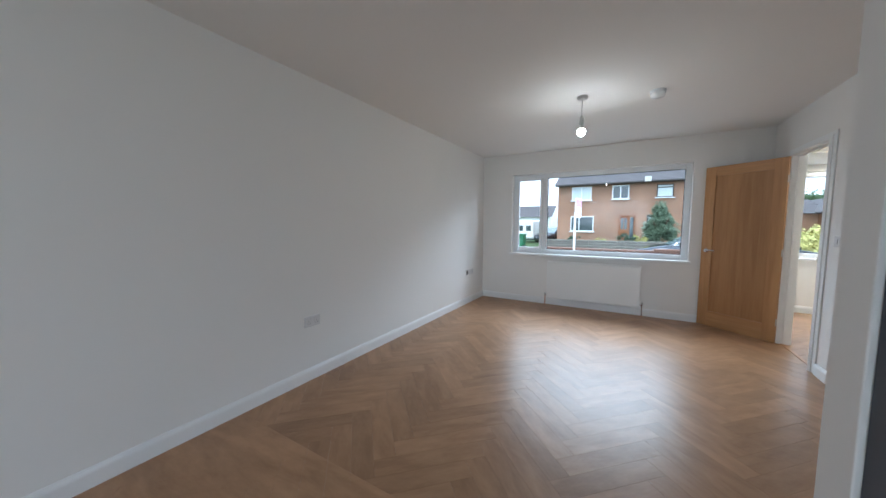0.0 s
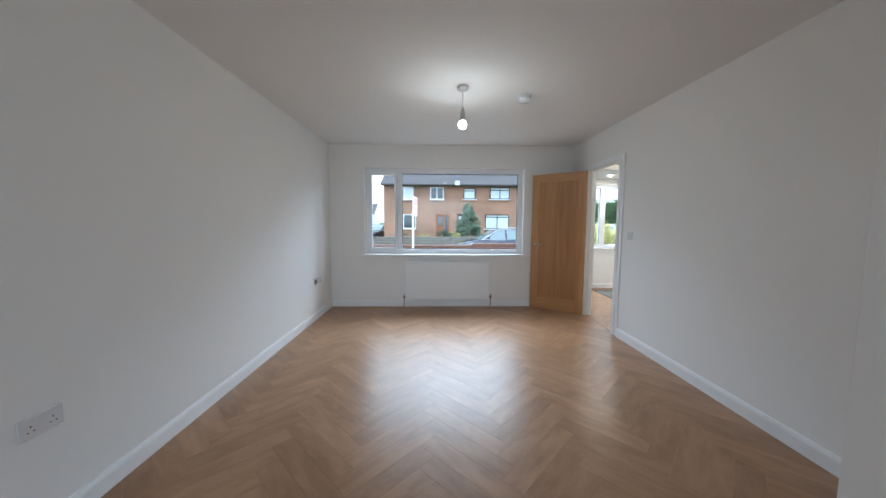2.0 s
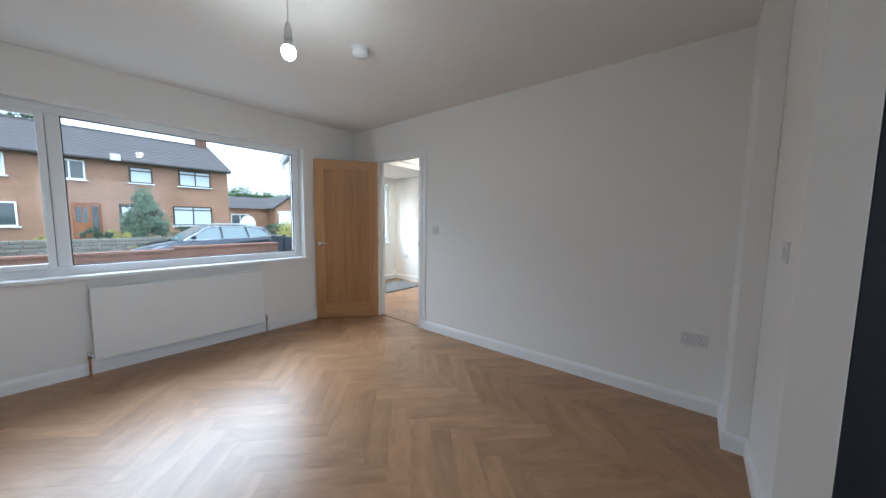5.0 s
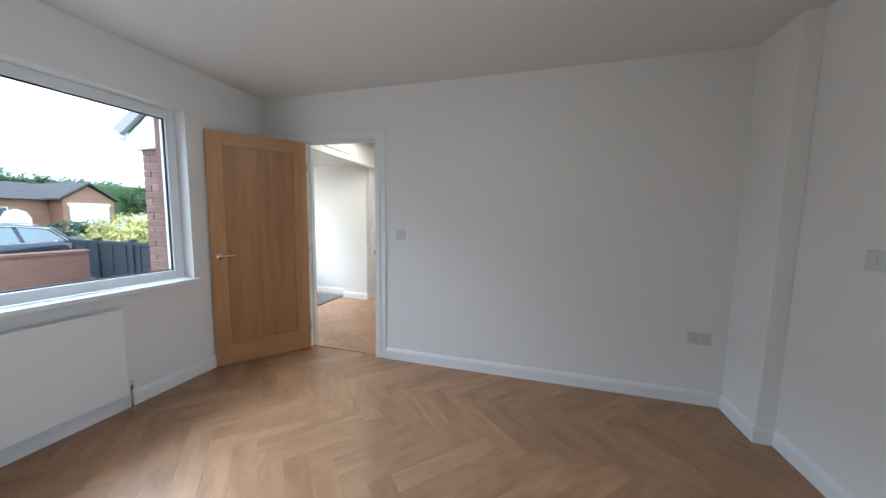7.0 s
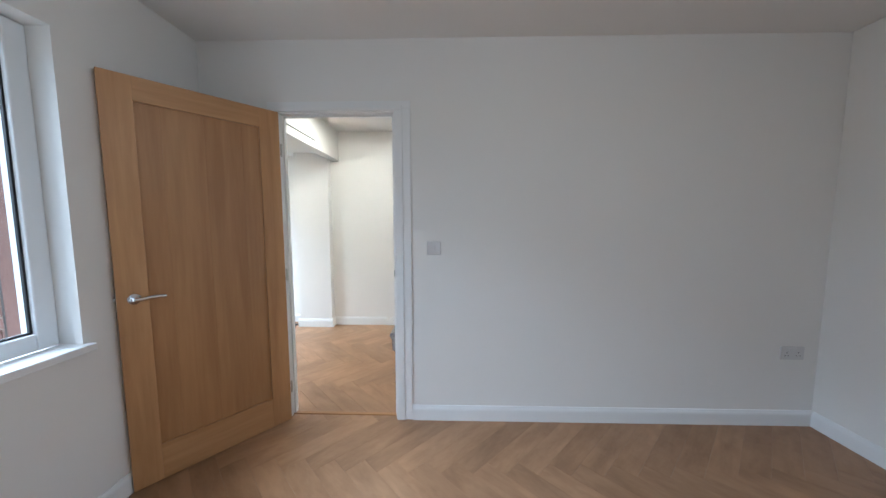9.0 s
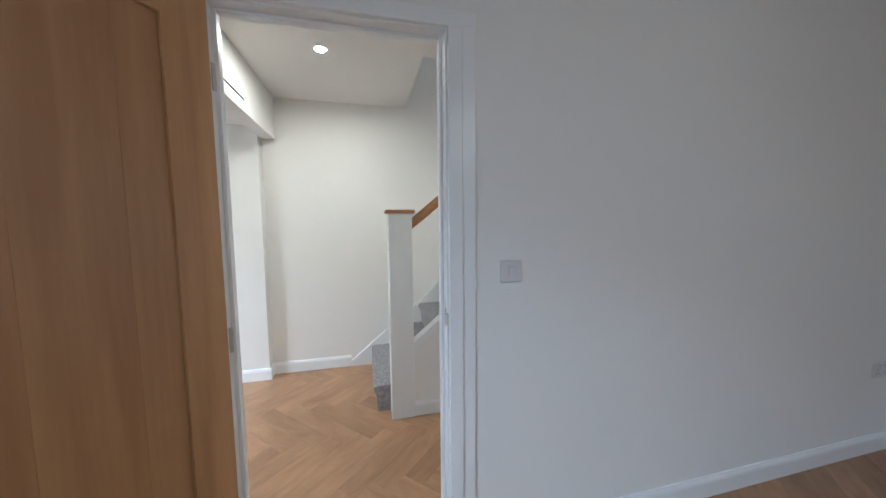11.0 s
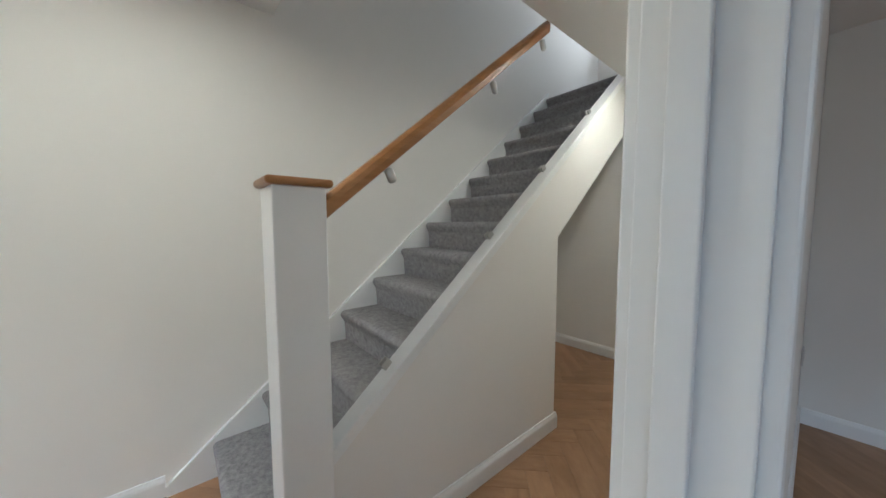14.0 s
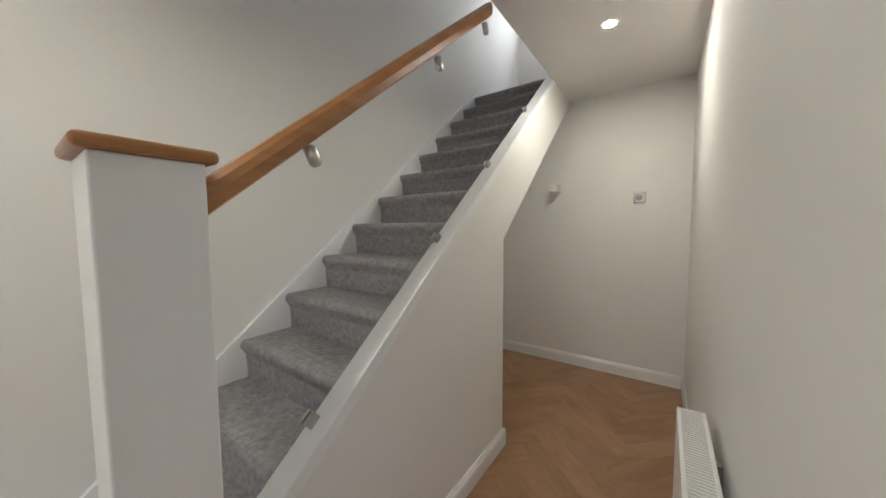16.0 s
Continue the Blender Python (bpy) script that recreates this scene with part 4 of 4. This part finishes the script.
# ---------------------------------------------------------------- vehicles
def car(m, body_mat, label):
    """An estate car, nose towards -x, standing on z = 0."""
    c = empty("car", m, label, "car")
    bm = bmesh.new()
    #       x     half width, sill, belt height
    low = [(-2.15, 0.62, 0.30, 0.56), (-2.0, 0.78, 0.22, 0.68), (-1.3, 0.88, 0.20, 0.84), (-0.75, 0.89, 0.20, 0.93), (0.6, 0.89, 0.20, 0.96), (1.7, 0.87, 0.22, 0.98), (2.1, 0.80, 0.26, 0.95), (2.18, 0.7, 0.34, 0.8)]
    rings = []
    for x, w, s, b in low:
        rings.append([bm.verts.new((x, y, z)) for y, z in ((-w * 0.92, s), (-w, s + 0.15), (-w, b - 0.12), (-w * 0.94, b), (w * 0.94, b), (w, b - 0.12), (w, s + 0.15), (w * 0.92, s))])
    for A, B in zip(rings, rings[1:]):
        for i in range(8):
            j = (i + 1) % 8
            bm.faces.new((A[i], A[j], B[j], B[i]))
    bm.faces.new(rings[0])
    bm.faces.new(rings[-1][::-1])
    finish("body", bm, body_mat, c, smooth=True)
    bm = bmesh.new()
    side = [(-0.95, 0.90), (-0.15, 1.38), (0.3, 1.44), (1.1, 1.43), (1.75, 1.34), (2.1, 0.95)]
    A, B = [], []
    for x, z in side:
        k = 0.80 - (z - 0.9) * 0.30
        A.append(bm.verts.new((x, -k, z)))
        B.append(bm.verts.new((x, k, z)))
    bm.faces.new(A)
    bm.faces.new(B[::-1])
    for i in range(len(side)):
        j = (i + 1) % len(side)
        bm.faces.new((A[i], B[i], B[j], A[j]))
    bmesh.ops.bevel(bm, geom=bm.edges[:], offset=0.05, segments=2, affect="EDGES", profile=0.5)
    finish("cabin", bm, body_mat, c, smooth=True)
    for s in (-1, 1):
        for pts in (((-0.72, 0.95), (-0.12, 1.32), (0.22, 1.37), (0.26, 0.97)), ((0.33, 0.97), (0.30, 1.37), (1.02, 1.36), (1.10, 0.99)), ((1.18, 0.99), (1.10, 1.36), (1.60, 1.29), (1.86, 1.02))):
            bm = bmesh.new()
            P, Q = ([bm.verts.new((x, s * (0.80 - (z - 0.9) * 0.30 + o), z)) for x, z in pts] for o in (-0.02, 0.008))
            bm.faces.new(P)
            bm.faces.new(Q[::-1])
            for i in range(4):
                bm.faces.new((P[i], Q[i], Q[(i + 1) % 4], P[(i + 1) % 4]))
            finish("side_window", bm, car_glass, c)
        trim = [(x, s * (0.80 - (z - 0.9) * 0.30 + 0.006), z) for x, z in ((-0.80, 0.94), (-0.14, 1.345), (0.24, 1.395), (1.05, 1.385), (1.62, 1.315), (1.93, 1.0), (1.1, 0.965), (0.26, 0.945), (-0.80, 0.94))]
        tube("window_trim", trim, 0.016, chrome, c)
        tube("roof_rail", [(0.1, s * 0.56, 1.44), (0.2, s * 0.57, 1.475), (1.3, s * 0.57, 1.465), (1.5, s * 0.56, 1.41)], 0.014, satin_steel, c)
        box("mirror", (-0.62, s * 0.80 - 0.03, 0.98), (-0.48, s * 0.95 + 0.03, 1.09), body_mat, 0.03, c)
        for x in (-1.35, 1.35):
            wh = new("wheel")
            wh.parent, wh.matrix_basis = c, pose(x, s * 0.80, 0.32)
            lathe("tyre", [(0.20, -0.10), (0.30, -0.10), (0.32, -0.07), (0.32, 0.07), (0.30, 0.10), (0.20, 0.10)], rubber, wh, axis="y")
            lathe("rim", [(0.0, -0.09), (0.20, -0.10), (0.20, 0.10), (0.0, 0.09)], satin_steel, wh, axis="y")
    prism("windscreen", [(-0.93, 0.935), (-0.20, 1.375), (-0.16, 1.36), (-0.89, 0.92)], "y", -0.64, 0.64, car_glass, c)
    return c


car(pose(2.5, 15.6, -0.44), navy_car, "dark blue estate car with chrome window trim and roof rails")
car(pose(-5.9, 31.5, -0.45, 0, 0, 70), black_car, "dark car parked by the far house")
car(pose(10.6, 22.5, -0.25, 0, 0, 5), white_car, "white car parked beyond the fence")
cv = empty("caravan", pose(-8.2, 31.5, -0.46), "white touring caravan with two small windows", "caravan")
box("body", (-0.9, -1.6, 0.35), (0.9, 1.6, 2.1), gloss_white, 0.15, cv, 3)
pieces("window", [((-0.6, -1.61, 1.1), (-0.15, -1.58, 1.6)), ((0.15, -1.61, 1.1), (0.6, -1.58, 1.6))], dull_glass, 0.01, cv)
boxes("chassis", [((-0.8, -1.5, 0.25), (0.8, 1.5, 0.36))], rubber, 0, cv)
for s in (-1, 1):
    lathe("wheel", [(0.0, -0.08), (0.28, -0.08), (0.3, 0.0), (0.28, 0.08), (0.0, 0.08)], rubber, cv, (s * 0.8, 0, 0.3), "x")
wb = empty("wheelie_bin", pose(-6.6, 23.5, -0.46), "green plastic wheelie bin on the pavement", "bin")
prism("body", [(-0.2, 0.08), (0.2, 0.08), (0.27, 0.95), (-0.27, 0.95)], "y", -0.3, 0.3, bin_green, wb, 0.01)
box("lid", (-0.29, -0.34, 0.95), (0.29, 0.32, 1.02), bin_green, 0.02, wb)
lathe("wheel", [(0.0, -0.3), (0.09, -0.3), (0.09, 0.3), (0.0, 0.3)], rubber, wb, (0.2, 0, 0.09), "y")

sp = empty("sale_sign", pose(-1.05, 9.5, -0.2), "white estate sign post with a pink and white board", "sign")
box("post", (-0.026, -0.026, 0), (0.026, 0.026, 1.78), gloss_white, 0.004, sp)
brd = new("sign_board")
brd.parent, brd.matrix_basis = sp, pose(0, 0, 1.66, 0, 0, 82)
box("board", (-0.02, -0.006, 0), (0.58, 0.006, 0.54), gloss_white, 0.002, brd)
boxes("print_bars", [((0.02, -0.009, 0.30), (0.56, 0.009, 0.50)), ((0.02, -0.009, 0.20), (0.50, 0.009, 0.24)), ((0.02, -0.009, 0.10), (0.40, 0.009, 0.14))], pink_print, 0, brd)
bo = empty("white_plaque", pose(4.62, 17.6, -0.44), "white round-topped sign board by the street", "sign")
prism("board", [(-0.3, 0.5), (0.3, 0.5), (0.3, 1.55), (0.2, 1.75), (0.0, 1.83), (-0.2, 1.75), (-0.3, 1.55)], "y", -0.02, 0.02, gloss_white, bo)
pieces("leg", [((-0.25, -0.025, 0), (-0.2, 0.025, 0.6)), ((0.2, -0.025, 0), (0.25, 0.025, 0.6))], gloss_white, 0, bo)
tagged(tube("overhead_cable", [(-30, 20, 7.6), (0, 17, 5.4), (20, 15.2, 4.6)], 0.012, rubber), "thin black overhead cable", "cable")

# ---------------------------------------------------------------- porch outside
pr = empty("porch_roof", pose(0, 0, 0), "lean-to porch roof with white clad cheek and gutter", "roof")
prism("roof_slab", [(7.12, 2.13), (7.12, 2.20), (5.72, 3.02), (5.72, 2.92)], "x", 1.42, 3.95, tile_roof, pr)
bm = bmesh.new()
for k in range(13):
    y = 7.0 - k * 0.1
    add_prism(bm, [(y, 2.0), (y - 0.088, 2.0), (y - 0.088, 2.13 + (7.0 - y) * 0.58 + 0.055), (y, 2.13 + (7.0 - y) * 0.58)], "x", 1.455, 1.475)
tagged(finish("cladding", bm, upvc, pr), "white vertical plastic boards", kind="stuff")
box("soffit", (1.475, 5.72, 1.985), (1.62, 7.0, 2.0), upvc, 0, pr)
box("fascia", (1.45, 7.0, 2.0), (3.95, 7.03, 2.16), upvc, 0.003, pr)
tube("gutter", [(1.40, 7.09, 2.12), (3.95, 7.09, 2.12)], 0.05, upvc, pr)
prism("barge_board", [(7.12, 2.09), (7.12, 2.205), (5.72, 3.03), (5.72, 2.86)], "x", 1.405, 1.45, pave, pr)

pw = structure(boxes("porch_brick_wall", [((1.515, 5.72, -0.3), (1.61, 6.88, 1.985)), ((1.61, 6.872, -0.3), (2.0, 6.95, 2.2)), ((1.62, 6.872, -0.3), (3.85, 6.95, 0.75))], mortar), "red brick outer wall of the porch")
tagged(box("downpipe_board", (1.485, 6.49, -0.2), (1.503, 6.615, 1.985), dark_frame, 0.002), "dark brown downpipe board on the brickwork", "trim", kind="structure")
bmesh_brick = bmesh.new()
add_box(bmesh_brick, (-0.006, -0.1075, -0.0325), (0.012, 0.1075, 0.0325), 0.003, 1)
full = bpy.data.meshes.new("brick")
bmesh_brick.to_mesh(full)
bmesh_brick.free()
full.materials.append(red_brick)
bmesh_brick = bmesh.new()
add_box(bmesh_brick, (-0.006, -0.051, -0.0325), (0.012, 0.051, 0.0325), 0.003, 1)
half = bpy.data.meshes.new("brick")
bmesh_brick.to_mesh(half)
bmesh_brick.free()
half.materials.append(red_brick)
rng = random.Random(3)
for c in range(29):
    z = -0.18 + c * 0.075
    y = 6.88 + 0.005
    first = c % 2
    while y > 5.9:
        w = 0.102 if first else 0.215
        b = new("brick", half if first else full)
        b.parent = pw
        b.matrix_basis = pose(1.512 - rng.uniform(0, 0.002), y - w / 2, z + 0.0325)
        y -= w + 0.010
        first = 0

# ---------------------------------------------------------------- herringbone floor
PL, PW, TH = 0.60, 0.12, 0.004


def clip_poly(poly, x0, x1, y0, y1):
    """A convex outline cut to a rectangle."""
    for axis, v, keep in ((0, x0, 1), (0, x1, -1), (1, y0, 1), (1, y1, -1)):
        out = []
        for i, p in enumerate(poly):
            q = poly[(i + 1) % len(poly)]
            a, b = (p[axis] - v) * keep, (q[axis] - v) * keep
            if a >= 0:
                out.append(p)
            if (a >= 0) != (b >= 0):
                t = a / (a - b)
                out.append((p[0] + (q[0] - p[0]) * t, p[1] + (q[1] - p[1]) * t))
        poly = out
        if len(poly) < 3:
            return []
    return poly


def slab(bm, poly, z0, z1, ch):
    """A thin board with a chamfered top edge."""
    cx, cy = sum(p[0] for p in poly) / len(poly), sum(p[1] for p in poly) / len(poly)
    def ring(z, inset):
        vs = []
        for x, y in poly:
            d = math.hypot(x - cx, y - cy) or 1
            k = 1 - inset / d
            vs.append(bm.verts.new((cx + (x - cx) * k, cy + (y - cy) * k, z)))
        return vs
    a, b, c = ring(z0, 0), ring(z1 - ch, 0), ring(z1, ch * 1.5)
    bm.faces.new(c)
    for lo, hi in ((a, b), (b, c)):
        for i in range(len(poly)):
            j = (i + 1) % len(poly)
            bm.faces.new((lo[i], lo[j], hi[j], hi[i]))


def whole_plank():
    bm = bmesh.new()
    g = 0.0003
    slab(bm, [(g, g), (PL - g, g), (PL - g, PW - g), (g, PW - g)], -TH, 0, 0.0004)
    me = bpy.data.meshes.new("plank")
    bm.to_mesh(me)
    bm.free()
    me.materials.append(plank_mat)
    return me


whole = whole_plank()


def herringbone(floor, x0, x1, y0, y1, single=True):
    """Planks laid in herringbone at 45 degrees to the walls, cut at the room's edges."""
    s = math.sqrt(0.5)
    rest = bmesh.new()
    reach = int(16 / PW)
    count = 0
    for m in range(-14, 15):
        for k in range(-reach, reach):
            u, v = k * PW + m * PL, k * PW - m * PL
            for turn in (0, 1):
                ou, ov, ang = (u, v, 45) if not turn else (u + PL + PW, v + PW - PL, 135)
                ox, oy = (ou - ov) * s, (ou + ov) * s + 1.0
                a = radians(ang)
                ca, sa = math.cos(a), math.sin(a)
                g = 0.0003
                loc = [(g, g), (PL - g, g), (PL - g, PW - g), (g, PW - g)]
                wor = [(ox + ca * p - sa * q, oy + sa * p + ca * q) for p, q in loc]
                if max(p[0] for p in wor) < x0 or min(p[0] for p in wor) > x1 or max(p[1] for p in wor) < y0 or min(p[1] for p in wor) > y1:
                    continue
                cut = clip_poly(wor, x0, x1, y0, y1)
                if len(cut) < 3:
                    continue
                area = abs(sum(p[0] * q[1] - q[0] * p[1] for p, q in zip(cut, cut[1:] + cut[:1]))) / 2
                if area < 0.0004:
                    continue
                if not single:
                    slab(rest, cut, -TH, 0, 0.0004)
                    continue
                me = whole
                if area < (PL - 2 * g) * (PW - 2 * g) * 0.999:
                    bm = bmesh.new()
                    slab(bm, [(ca * (p - ox) + sa * (q - oy), -sa * (p - ox) + ca * (q - oy)) for p, q in cut], -TH, 0, 0.0004)
                    me = bpy.data.meshes.new("plank")
                    bm.to_mesh(me)
                    bm.free()
                    me.materials.append(plank_mat)
                ob = new("plank", me)
                ob.parent, ob.matrix_basis = floor, pose(ox, oy, 0, 0, 0, ang)
                count += 1
    if single:
        rest.free()
    else:
        tagged(finish("planks", rest, plank_mat, floor), kind="stuff")
    return count


fl = structure(box("floor_lounge", (LX - 0.01, 1.3, -0.1), (1.69, FY + 0.01, -TH + 0.0005), subfloor), "oak herringbone plank floor with a soft sheen")
herringbone(fl, LX, RX + 0.045, 1.3, FY)
fb = structure(box("floor_back", (LX - 0.01, BY, -0.1), (RX + 0.01, 1.3, -TH + 0.0005), subfloor), "oak herringbone plank floor beyond the opening")
herringbone(fb, LX, RX, BY, 1.3, False)
fhall = structure(box("floor_hall", (1.69, 1.37, -0.1), (3.67, 6.78, -TH + 0.0005), subfloor), "oak herringbone plank floor of the hall")
herringbone(fhall, 1.69, 3.66, 1.38, 6.77)
